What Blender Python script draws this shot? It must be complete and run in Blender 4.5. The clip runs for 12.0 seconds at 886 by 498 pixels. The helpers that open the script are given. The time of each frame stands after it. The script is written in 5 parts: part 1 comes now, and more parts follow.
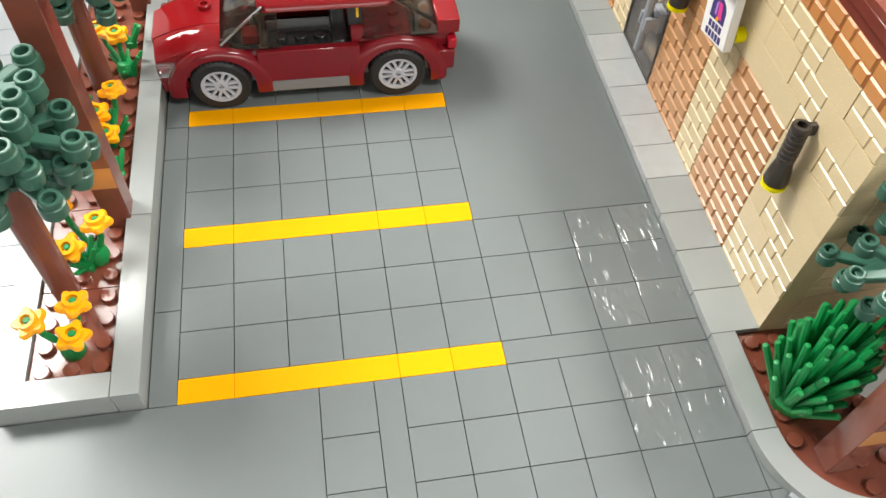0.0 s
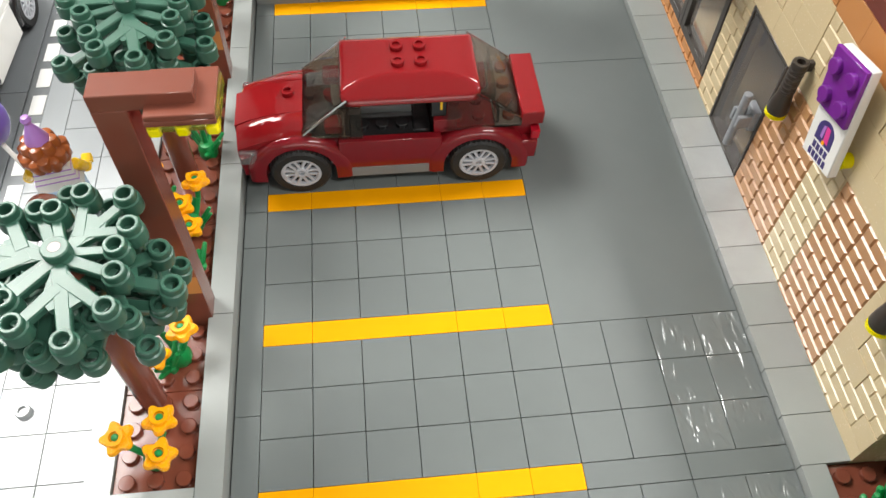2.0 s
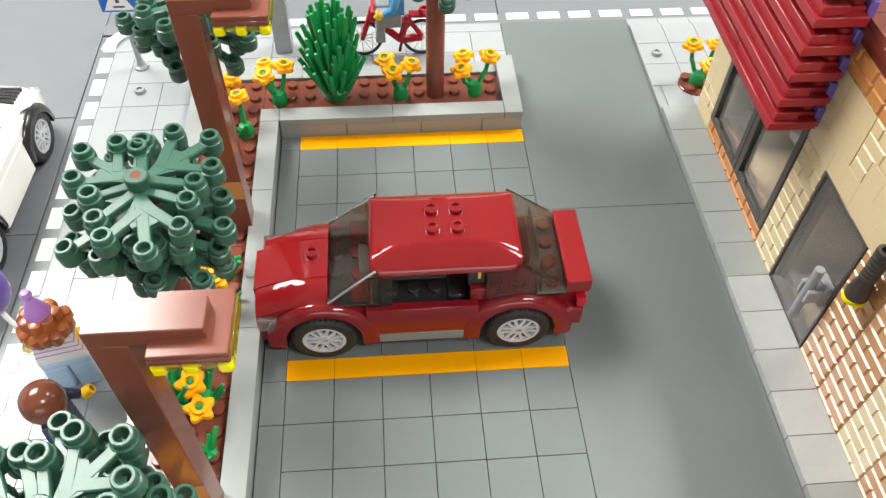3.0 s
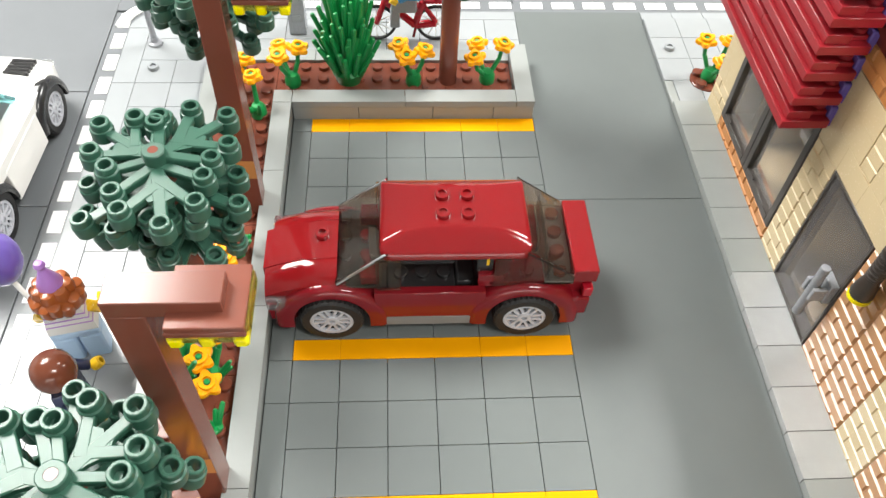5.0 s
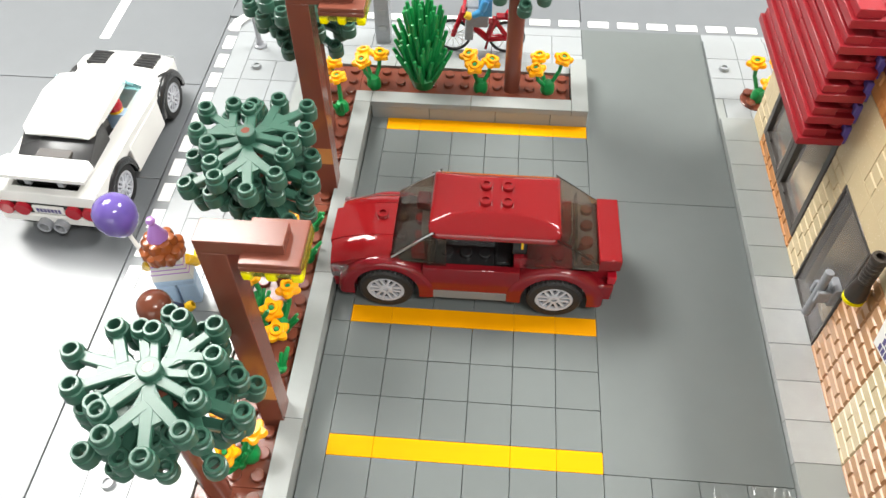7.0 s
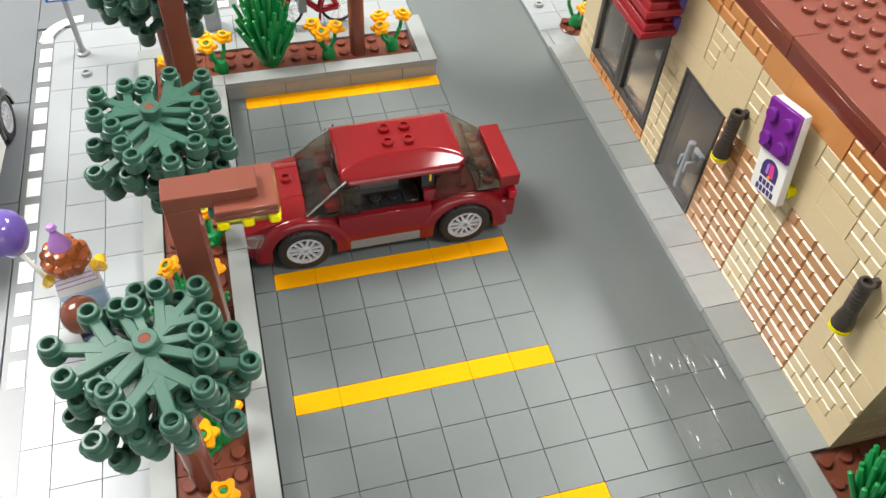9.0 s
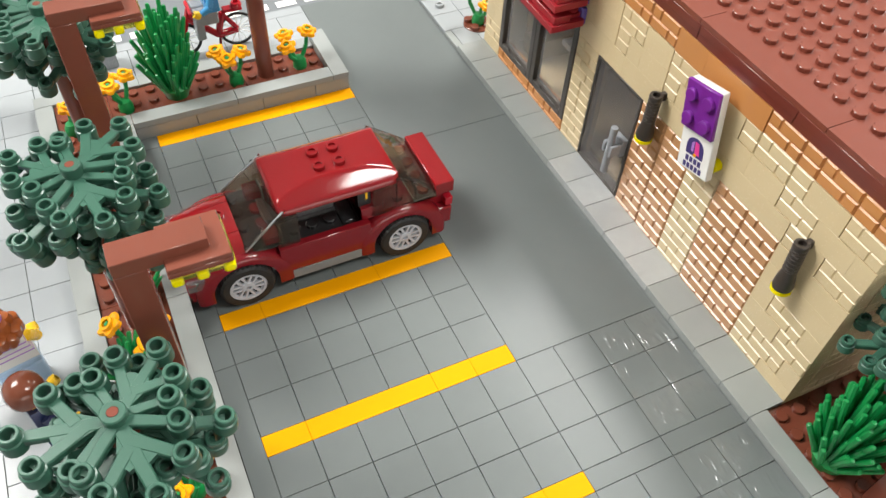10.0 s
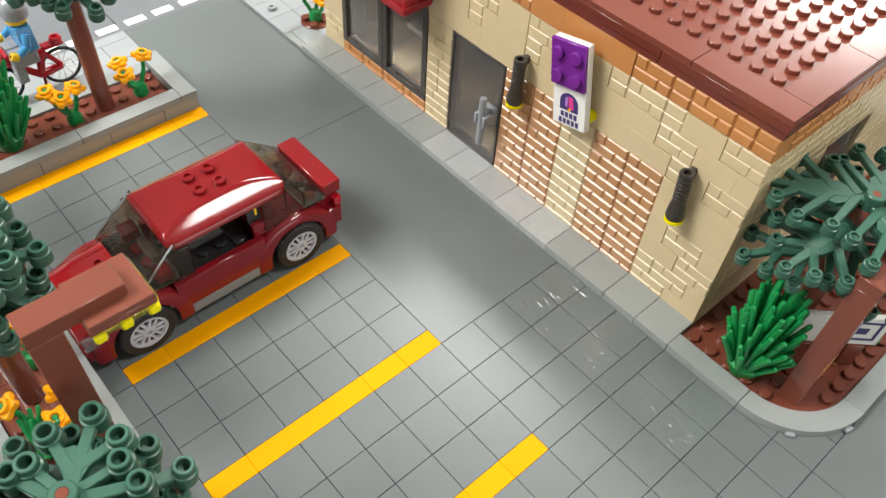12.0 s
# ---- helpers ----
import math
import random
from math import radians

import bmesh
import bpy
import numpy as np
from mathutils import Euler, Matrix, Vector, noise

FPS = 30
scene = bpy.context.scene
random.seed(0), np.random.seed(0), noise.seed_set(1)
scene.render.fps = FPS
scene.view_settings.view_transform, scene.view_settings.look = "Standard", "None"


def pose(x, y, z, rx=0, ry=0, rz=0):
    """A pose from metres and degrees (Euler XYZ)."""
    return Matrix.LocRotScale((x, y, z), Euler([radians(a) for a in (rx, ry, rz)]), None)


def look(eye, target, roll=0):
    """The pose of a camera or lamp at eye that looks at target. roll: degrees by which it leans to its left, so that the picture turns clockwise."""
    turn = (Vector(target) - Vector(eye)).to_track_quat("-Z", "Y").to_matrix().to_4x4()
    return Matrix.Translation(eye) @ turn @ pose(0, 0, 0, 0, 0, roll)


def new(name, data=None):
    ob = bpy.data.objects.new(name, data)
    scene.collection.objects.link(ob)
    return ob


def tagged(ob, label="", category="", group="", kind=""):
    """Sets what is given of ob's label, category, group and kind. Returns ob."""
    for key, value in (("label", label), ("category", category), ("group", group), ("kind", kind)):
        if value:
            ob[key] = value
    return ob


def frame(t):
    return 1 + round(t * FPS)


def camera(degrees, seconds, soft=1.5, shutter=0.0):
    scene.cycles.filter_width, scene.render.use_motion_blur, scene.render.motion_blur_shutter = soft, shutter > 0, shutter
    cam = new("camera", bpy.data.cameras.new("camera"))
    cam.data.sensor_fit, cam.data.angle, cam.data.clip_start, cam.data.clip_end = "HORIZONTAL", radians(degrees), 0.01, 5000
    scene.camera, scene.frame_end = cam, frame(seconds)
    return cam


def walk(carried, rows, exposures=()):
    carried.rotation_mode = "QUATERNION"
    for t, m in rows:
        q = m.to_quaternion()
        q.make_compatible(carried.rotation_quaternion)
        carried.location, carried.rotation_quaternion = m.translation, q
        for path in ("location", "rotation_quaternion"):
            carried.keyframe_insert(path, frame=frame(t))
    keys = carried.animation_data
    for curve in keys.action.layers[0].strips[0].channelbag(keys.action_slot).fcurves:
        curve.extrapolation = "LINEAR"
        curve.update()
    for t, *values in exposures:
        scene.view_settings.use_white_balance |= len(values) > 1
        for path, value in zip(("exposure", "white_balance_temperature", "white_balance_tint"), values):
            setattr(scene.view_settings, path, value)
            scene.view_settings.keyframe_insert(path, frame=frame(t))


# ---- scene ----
# One toy-brick stud pitch is 8 mm: plan numbers below are in studs, U turns them into metres.
U = 0.008
cam = camera(58.78, 12.0)
PATH = [
    (0, (6.244, -13.379, 26.141), (8.85, -1.72, 10.101), 4.27),
    (0.5, (5.524, -11.123, 25.196), (8.229, 0.37, 9.053), 3.89),
    (1, (5.494, -11.624, 26.07), (7.832, 0.096, 10.034), 3.37),
    (1.5, (4.734, -11.761, 26.214), (6.71, -0.277, 9.96), 3.56),
    (2, (5.057, -8.866, 28.603), (6.621, 2.602, 12.292), 2.39),
    (2.5, (5.084, -4.713, 29.356), (6.371, 7.576, 13.63), 1.68),
    (3, (4.829, -2.995, 29.052), (6.025, 9.64, 13.594), 1.52),
    (3.2, (4.755, -3.23, 29.368), (5.862, 9.349, 13.858), 1.41),
    (4.8, (4.778, -3.055, 29.376), (5.85, 9.261, 13.654), 3.11),
    (5, (4.411, -3.233, 29.151), (5.607, 9.179, 13.515), 3.60),
    (5.5, (4.071, -3.838, 28.953), (4.996, 8.496, 13.237), 3.09),
    (6, (4.355, -5.482, 29.219), (4.728, 6.797, 13.437), 4.08),
    (6.5, (6.563, -7.846, 31.801), (5.917, 4.643, 16.193), 1.75),
    (6.7, (6.876, -7.248, 32.168), (5.608, 5.296, 16.642), -0.38),
    (8.3, (0.789, -10.08, 31.349), (3.041, 2.529, 15.988), 2.10),
    (8.5, (0.215, -10.724, 31.69), (3.251, 1.938, 16.51), 4.06),
    (9, (0.525, -10.297, 30.983), (4.523, 2.039, 15.757), 4.08),
    (9.5, (0.176, -10.537, 31.027), (5.133, 1.778, 16.068), 5.33),
    (10, (-0.698, -9.064, 31.422), (5.341, 2.403, 16.190), 3.60),
    (10.5, (-1.561, -7.173, 29.514), (6.280, 2.407, 13.805), 7.30),
    (11, (-2.311, -6.613, 29.772), (6.046, 2.933, 14.311), 4.72),
    (11.5, (-2.410, -6.320, 30.737), (5.706, 2.795, 14.892), 2.90),
    (12, (-2.813, -7.643, 30.883), (6.370, 1.668, 15.751), 4.44),
]
walk(cam, [(t, look(Vector(eye) * U, Vector(target) * U, roll)) for t, eye, target, roll in PATH],
     exposures=[(0.0, 0.64), (0.5, 0.33), (2.0, 0.36), (3.0, 0.54), (6.5, 0.61), (8.5, 0.40), (9.0, 0.42), (12.0, 0.32)])

# ---- light: a closed room with bright ceiling panels ----
world = bpy.data.worlds.new("room_air")
scene.world = world
world.use_nodes = True
world.node_tree.nodes["Background"].inputs[0].default_value = (0.9, 0.95, 1.0, 1)
world.node_tree.nodes["Background"].inputs[1].default_value = 0.0


def area_lamp(x, y, z, w, h, power, aim=None):
    d = bpy.data.lights.new("room_area_light", "AREA")
    d.shape, d.size, d.size_y, d.energy, d.color = "RECTANGLE", w, h, power, (1.0, 0.99, 0.952)
    ob = new("room_area_light", d)
    ob.matrix_world = look((x, y, z), aim or (x, y, 0))
    return ob


area_lamp(-1.05, 0.98, 1.62, 0.98, 0.88, 60)
area_lamp(1.10, 0.89, 1.62, 0.44, 0.74, 33)
area_lamp(0.76, -0.68, 1.62, 0.62, 0.34, 15)
area_lamp(2.97, 0.95, 1.48, 0.62, 0.34, 11, (0.0, 0.95, 1.2))
# unseen fill lamp added behind the camera to brighten south-facing sides
area_lamp(0.2, -2.86, 0.6, 2.0, 1.0, 12, (0.2, 0.0, 0.5))

# ---- materials ----
def nodes_of(name):
    m = bpy.data.materials.new(name)
    m.use_nodes = True
    t = m.node_tree
    return m, t, t.nodes["Principled BSDF"]


def plastic(name, rgb, rough=0.22, vary=0.08, bump=0.05, size=260.0, scuff=0.05, spec=0.5, wave=0.0):
    """Moulded plastic: slight shade differences from piece to piece, faint moulding waves, scuffs that dull the gloss."""
    m, t, p = nodes_of(name)
    n, l = t.nodes, t.links
    co = n.new("ShaderNodeTexCoord")
    info = n.new("ShaderNodeObjectInfo")
    big = n.new("ShaderNodeTexNoise")
    big.inputs["Scale"].default_value, big.inputs["Detail"].default_value = size * 0.35, 3
    l.new(co.outputs["Object"], big.inputs["Vector"])
    fine = n.new("ShaderNodeTexNoise")
    fine.inputs["Scale"].default_value, fine.inputs["Detail"].default_value = size * 6, 4
    l.new(co.outputs["Object"], fine.inputs["Vector"])
    add = n.new("ShaderNodeMath")
    add.operation = "MULTIPLY_ADD"
    l.new(info.outputs["Random"], add.inputs[0])
    add.inputs[1].default_value = 0.6
    l.new(big.outputs["Fac"], add.inputs[2])
    ramp = n.new("ShaderNodeMapRange")
    ramp.inputs["From Min"].default_value, ramp.inputs["From Max"].default_value = 0.2, 1.4
    ramp.inputs["To Min"].default_value, ramp.inputs["To Max"].default_value = 1 - vary, 1 + vary
    l.new(add.outputs[0], ramp.inputs["Value"])
    tint = n.new("ShaderNodeVectorMath")
    tint.operation = "SCALE"
    tint.inputs[0].default_value = rgb
    l.new(ramp.outputs[0], tint.inputs["Scale"])
    l.new(tint.outputs[0], p.inputs["Base Color"])
    dull = n.new("ShaderNodeMapRange")
    dull.inputs["From Min"].default_value, dull.inputs["From Max"].default_value = 0.45, 0.75
    dull.inputs["To Min"].default_value, dull.inputs["To Max"].default_value = rough, rough + scuff
    l.new(fine.outputs["Fac"], dull.inputs["Value"])
    l.new(dull.outputs[0], p.inputs["Roughness"])
    p.inputs["Specular IOR Level"].default_value = spec
    b = n.new("ShaderNodeBump")
    b.inputs["Strength"].default_value, b.inputs["Distance"].default_value = bump * 0.35, 0.0004
    l.new(fine.outputs["Fac"], b.inputs["Height"])
    if wave:
        w = n.new("ShaderNodeBump")
        w.inputs["Strength"].default_value, w.inputs["Distance"].default_value = wave, 0.0042
        film = n.new("ShaderNodeTexNoise")
        film.inputs["Scale"].default_value, film.inputs["Detail"].default_value, film.inputs["Distortion"].default_value = 240, 0.9, 1.6
        streak = n.new("ShaderNodeMapping")
        streak.inputs["Scale"].default_value = (1.0, 0.38, 1.0)
        geo = n.new("ShaderNodeNewGeometry")
        l.new(geo.outputs["Position"], streak.inputs["Vector"])
        l.new(streak.outputs[0], film.inputs["Vector"])
        worn = n.new("ShaderNodeTexNoise")
        worn.inputs["Scale"].default_value, worn.inputs["Detail"].default_value, worn.inputs["Distortion"].default_value = 75, 3, 1.0
        l.new(geo.outputs["Position"], worn.inputs["Vector"])
        rubbed = n.new("ShaderNodeMapRange")
        rubbed.inputs["From Min"].default_value, rubbed.inputs["From Max"].default_value = 0.38, 0.62
        rubbed.inputs["To Max"].default_value = 0.85
        l.new(worn.outputs["Fac"], rubbed.inputs["Value"])
        l.new(rubbed.outputs[0], p.inputs["Coat Weight"])
        l.new(film.outputs["Fac"], w.inputs["Height"])
        # a clear glossy film over the piece
        p.inputs["Coat IOR"].default_value, p.inputs["Coat Roughness"].default_value = 1.6, 0.15
        l.new(w.outputs[0], p.inputs["Coat Normal"])
    l.new(b.outputs[0], p.inputs["Normal"])
    return m


def clear(name, rgb, rough=0.04, ior=1.3, weight=0.92):
    m, t, p = nodes_of(name)
    p.inputs["Base Color"].default_value = (*rgb, 1)
    p.inputs["Roughness"].default_value, p.inputs["IOR"].default_value = rough, ior
    p.inputs["Transmission Weight"].default_value = weight
    co, nz, b = t.nodes.new("ShaderNodeTexCoord"), t.nodes.new("ShaderNodeTexNoise"), t.nodes.new("ShaderNodeBump")
    nz.inputs["Scale"].default_value = 220
    b.inputs["Strength"].default_value, b.inputs["Distance"].default_value = 0.08, 0.0005
    t.links.new(co.outputs["Object"], nz.inputs["Vector"])
    t.links.new(nz.outputs["Fac"], b.inputs["Height"])
    t.links.new(b.outputs[0], p.inputs["Normal"])
    return m


DARK_GREY = plastic("dark_grey_plastic", (0.137, 0.152, 0.149), 0.29, 0.05, 0.015, spec=0.27)
WORN_GREY = plastic("scuffed_dark_grey_plastic", (0.137, 0.152, 0.149), 0.29, 0.06, 0.03, 300, 0.05, 0.27, 0.5)
FILM_KERB = plastic("filmed_kerb_grey_plastic", (0.38, 0.39, 0.385), 0.2, 0.06, 0.012, 300, 0.1, 0.5, 0.01)
ROAD_GREY = plastic("road_grey_plastic", (0.155, 0.165, 0.175), 0.30, 0.05, 0.04)
LIGHT_GREY = plastic("light_grey_plastic", (0.32, 0.338, 0.347), 0.20, 0.05, 0.04)
KERB_GREY = plastic("kerb_grey_plastic", (0.29, 0.306, 0.296), 0.18, 0.06, 0.015)
YELLOW = plastic("bright_yellow_plastic", (0.78, 0.325, 0.0), 0.5, 0.04, 0.015, spec=0.06)
FLOWER = plastic("warm_yellow_plastic", (0.90, 0.37, 0.003), 0.25, 0.05, 0.03)
SKIN = plastic("figure_yellow_plastic", (0.90, 0.55, 0.02), 0.25, 0.03, 0.02)
RED = plastic("red_plastic", (0.20, 0.007, 0.009), 0.06, 0.04, 0.012, 200, 0.04)
DARK_RED = plastic("dark_red_plastic", (0.19, 0.008, 0.013), 0.06, 0.06, 0.012, scuff=0.03)
AWNING_RED = plastic("awning_red_plastic", (0.29, 0.012, 0.019), 0.34, 0.10, 0.04)
BROWN = plastic("reddish_brown_plastic", (0.165, 0.045, 0.026), 0.16, 0.10, 0.05)
ROOF_BROWN = plastic("roof_brown_plastic", (0.185, 0.05, 0.032), 0.15, 0.08, 0.015)
FASCIA = plastic("fascia_brown_plastic", (0.15, 0.033, 0.022), 0.18, 0.10, 0.05)
TAN = plastic("tan_plastic", (0.61, 0.485, 0.29), 0.26, 0.035, 0.004, scuff=0.02)
NOUGAT = plastic("nougat_brown_plastic", (0.47, 0.24, 0.105), 0.22, 0.08, 0.006, scuff=0.02)
ORANGE = plastic("dark_orange_plastic", (0.50, 0.215, 0.068), 0.24, 0.07, 0.006, scuff=0.02)
LEAF = plastic("dark_green_plastic", (0.033, 0.103, 0.069), 0.3, 0.12, 0.008, spec=0.5)
GREEN = plastic("green_plastic", (0.004, 0.225, 0.052), 0.36, 0.14, 0.015)
BLACK = plastic("black_plastic", (0.021, 0.021, 0.022), 0.22, 0.1, 0.05)
RUBBER = plastic("tyre_rubber", (0.020, 0.020, 0.020), 0.5, 0.1, 0.2, spec=0.3)
RIM = plastic("wheel_grey_plastic", (0.46, 0.47, 0.51), 0.28, 0.05, 0.03)
WHITE = plastic("white_plastic", (0.80, 0.79, 0.76), 0.18, 0.03, 0.03)
ROAD_WHITE = plastic("road_marking_white", (0.82, 0.82, 0.80), 0.3, 0.03, 0.03)
PURPLE = plastic("purple_plastic", (0.17, 0.02, 0.26), 0.22, 0.05, 0.04)
LILAC = plastic("lavender_plastic", (0.42, 0.20, 0.58), 0.28, 0.05, 0.03)
BALLOON = plastic("violet_balloon_plastic", (0.13, 0.085, 0.33), 0.10, 0.04, 0.02)
PINK = plastic("sign_pink_print", (0.70, 0.05, 0.28), 0.3, 0.03, 0.02)
INK = plastic("sign_dark_print", (0.05, 0.035, 0.16), 0.3, 0.03, 0.02)
HAIR = plastic("hair_orange_brown_plastic", (0.33, 0.085, 0.02), 0.22, 0.05, 0.03)
HAIR_BROWN = plastic("hair_brown_plastic", (0.14, 0.04, 0.02), 0.15, 0.05, 0.03)
PALE_BLUE = plastic("pale_blue_plastic", (0.42, 0.58, 0.78), 0.28, 0.05, 0.03)
BLUE = plastic("sky_blue_plastic", (0.06, 0.30, 0.60), 0.25, 0.05, 0.03)
SIGN_BLUE = plastic("sign_blue_plastic", (0.02, 0.13, 0.50), 0.25, 0.04, 0.03)
NAVY = plastic("navy_plastic", (0.012, 0.02, 0.07), 0.28, 0.05, 0.03)
MID_GREY = plastic("mid_grey_plastic", (0.30, 0.31, 0.33), 0.25, 0.06, 0.04)
TAIL_RED = plastic("tail_light_red", (0.40, 0.008, 0.02), 0.08, 0.04, 0.02)
SMOKED = clear("smoked_clear_plastic", (0.68, 0.58, 0.50), 0.015, 1.25, 0.99)
WINDOW_GLASS = clear("pale_smoked_window_plastic", (0.74, 0.71, 0.68), 0.03, 1.2, 0.9)
DOOR_GLASS = clear("smoked_window_plastic", (0.36, 0.335, 0.325), 0.04, 1.2, 0.84)
CLEAR = clear("clear_plastic", (0.9, 0.92, 0.93), 0.05, 1.35)
AQUA = clear("pale_aqua_clear_plastic", (0.30, 0.75, 0.80), 0.06, 1.3)
AMBER = clear("bright_yellow_clear_plastic", (1.0, 0.88, 0.0), 0.08, 1.4, 0.2)
SILL_GREY = plastic("sill_grey_plastic", (0.19, 0.195, 0.195), 0.4, 0.05, 0.012, spec=0.25)
LAMP_BLACK = plastic("brownish_black_plastic", (0.040, 0.031, 0.026), 0.3, 0.1, 0.02)
AMBER_CLEAR = clear("thin_yellow_clear_plastic", (1.0, 0.93, 0.15), 0.06, 1.35, 0.9)
POST_BROWN = plastic("lamp_post_brown_plastic", (0.185, 0.056, 0.036), 0.17, 0.08, 0.02)
BIKE_RED = plastic("bicycle_red_plastic", (0.48, 0.010, 0.022), 0.2, 0.05, 0.012)
FRAME_GREY = plastic("window_frame_charcoal_plastic", (0.058, 0.050, 0.044), 0.3, 0.08, 0.012)
WOOD = plastic("table_board", (0.30, 0.29, 0.28), 0.5, 0.05, 0.1, 20)
PLASTER = plastic("room_plaster", (0.76, 0.76, 0.75), 0.8, 0.03, 0.1, 6)
CEILING = plastic("grey_ceiling_board", (0.42, 0.42, 0.42), 0.8, 0.02, 0.1, 6)


# ---- mesh helpers ----
def quads(bm, pts, faces):
    vs = [bm.verts.new(p) for p in pts]
    for f in faces:
        bm.faces.new([vs[i] for i in f])
    return vs


def box(bm, x0, y0, z0, x1, y1, z1, c=0.025):
    """A block with chamfered edges."""
    lo, hi = (x0, y0, z0), (x1, y1, z1)
    v = {}
    for i in range(8):
        s = (i & 1, i >> 1 & 1, i >> 2 & 1)
        for a in range(3):
            p = [0, 0, 0]
            for b in range(3):
                edge = hi[b] if s[b] else lo[b]
                p[b] = edge if a == b else edge + (-c if s[b] else c)
            v[i, a] = bm.verts.new(p)
    for a in range(3):
        b, d = (a + 1) % 3, (a + 2) % 3
        for s in (0, 1):
            ring = [(s << a) | (p << b) | (q << d) for p, q in ((0, 0), (1, 0), (1, 1), (0, 1))]
            bm.faces.new([v[i, a] for i in (ring if s else ring[::-1])])
        for p in (0, 1):
            for q in (0, 1):
                i, j = (p << b) | (q << d), (1 << a) | (p << b) | (q << d)
                f = [v[i, b], v[j, b], v[j, d], v[i, d]]
                bm.faces.new(f if p == q else f[::-1])
    for i in range(8):
        f = [v[i, 0], v[i, 1], v[i, 2]]
        odd = bin(i).count("1") % 2
        bm.faces.new(f if odd else f[::-1])


def lathe(bm, profile, seg=16, at=(0, 0, 0), turn=None):
    """Turns a profile of (radius, height) about z; ends at radius 0 close it."""
    m = Matrix.Translation(at) @ (turn or Matrix.Identity(4))
    rings = []
    for r, z in profile:
        if r <= 1e-6:
            rings.append([bm.verts.new(m @ Vector((0, 0, z)))])
        else:
            rings.append([bm.verts.new(m @ Vector((r * math.cos(2 * math.pi * k / seg), r * math.sin(2 * math.pi * k / seg), z))) for k in range(seg)])
    for a, b in zip(rings, rings[1:]):
        for k in range(seg):
            k2 = (k + 1) % seg
            if len(a) == 1 and len(b) > 1:
                bm.faces.new([a[0], b[k2], b[k]])
            elif len(b) == 1 and len(a) > 1:
                bm.faces.new([a[k], a[k2], b[0]])
            elif len(a) > 1:
                bm.faces.new([a[k], a[k2], b[k2], b[k]])


def rod(bm, p0, p1, r0, r1=None, seg=12, round_end=False):
    p0, p1 = Vector(p0), Vector(p1)
    r1 = r0 if r1 is None else r1
    h = (p1 - p0).length
    turn = (p1 - p0).to_track_quat("Z", "Y").to_matrix().to_4x4()
    c = min(0.03, r1 * 0.3)
    tip = [(r1, h - r1 * 0.6), (r1 * 0.7, h - r1 * 0.15), (0, h)] if round_end else [(r1, h - c), (r1 - c, h), (0, h)]
    lathe(bm, [(0, 0), (r0 - c, 0), (r0, c)] + tip, seg, p0, turn)


def stud(bm, x, y, z, seg=12):
    lathe(bm, [(0.3, -0.01), (0.3, 0.175), (0.27, 0.205), (0, 0.205)], seg, (x, y, z))


def prism(bm, pts, lo, hi, axis="y", c=0.0):
    """Extrudes an outline. axis y: points are (x, z); axis z: (x, y); axis x: (y, z)."""
    def put(p, h):
        return {"y": (p[0], h, p[1]), "z": (p[0], p[1], h), "x": (h, p[0], p[1])}[axis]
    cx, cy = sum(p[0] for p in pts) / len(pts), sum(p[1] for p in pts) / len(pts)
    def shrunk(p):
        d = math.hypot(p[0] - cx, p[1] - cy) or 1
        return (p[0] - (p[0] - cx) / d * c, p[1] - (p[1] - cy) / d * c)
    levels = [(lo, 1), (lo + c, 0), (hi - c, 0), (hi, 1)] if c else [(lo, 0), (hi, 0)]
    rings = [[bm.verts.new(put(shrunk(p) if s else p, h)) for p in pts] for h, s in levels]
    n = len(pts)
    for a, b in zip(rings, rings[1:]):
        for k in range(n):
            bm.faces.new([a[k], a[(k + 1) % n], b[(k + 1) % n], b[k]])
    bm.faces.new(rings[0][::-1])
    bm.faces.new(rings[-1])


def mesh_of(name, bm, *mats, angle=38):
    bmesh.ops.recalc_face_normals(bm, faces=bm.faces)
    bm.transform(Matrix.Scale(U, 4))
    me = bpy.data.meshes.new(name)
    bm.to_mesh(me)
    bm.free()
    for m in mats:
        me.materials.append(m)
    me.polygons.foreach_set("use_smooth", [True] * len(me.polygons))
    me.set_sharp_from_angle(angle=radians(angle))
    return me


def place(name, me, parent=None, at=(0, 0, 0), rz=0.0, label="", rx=0.0, ry=0.0):
    ob = new(name, me)
    ob.matrix_basis = pose(at[0] * U, at[1] * U, at[2] * U, rx, ry, rz)
    if parent is not None:
        ob.parent = parent
    if label:
        tagged(ob, label)
    return ob


def part(name, bm, material, parent=None, label="", at=(0, 0, 0), rz=0.0, rx=0.0, ry=0.0, angle=38):
    mats = material if isinstance(material, (list, tuple)) else (material,)
    return place(name, mesh_of(name, bm, *mats, angle=angle), parent, at, rz, label, rx, ry)


def thing(name, at, label, category, group="", kind="", rz=0.0):
    ob = new(name)
    ob.empty_display_size = 0.01
    ob.matrix_basis = pose(at[0] * U, at[1] * U, at[2] * U, 0, 0, rz)
    return tagged(ob, label, category, group, kind)


def slab(name, x0, y0, z0, x1, y1, z1, material, parent=None, label="", c=0.025):
    b = bmesh.new()
    ax, ay = (x0 + x1) / 2, (y0 + y1) / 2
    box(b, x0 - ax, y0 - ay, 0, x1 - ax, y1 - ay, z1 - z0, c)
    return part(name, b, material, parent, label, (ax, ay, z0))


TILES = {}


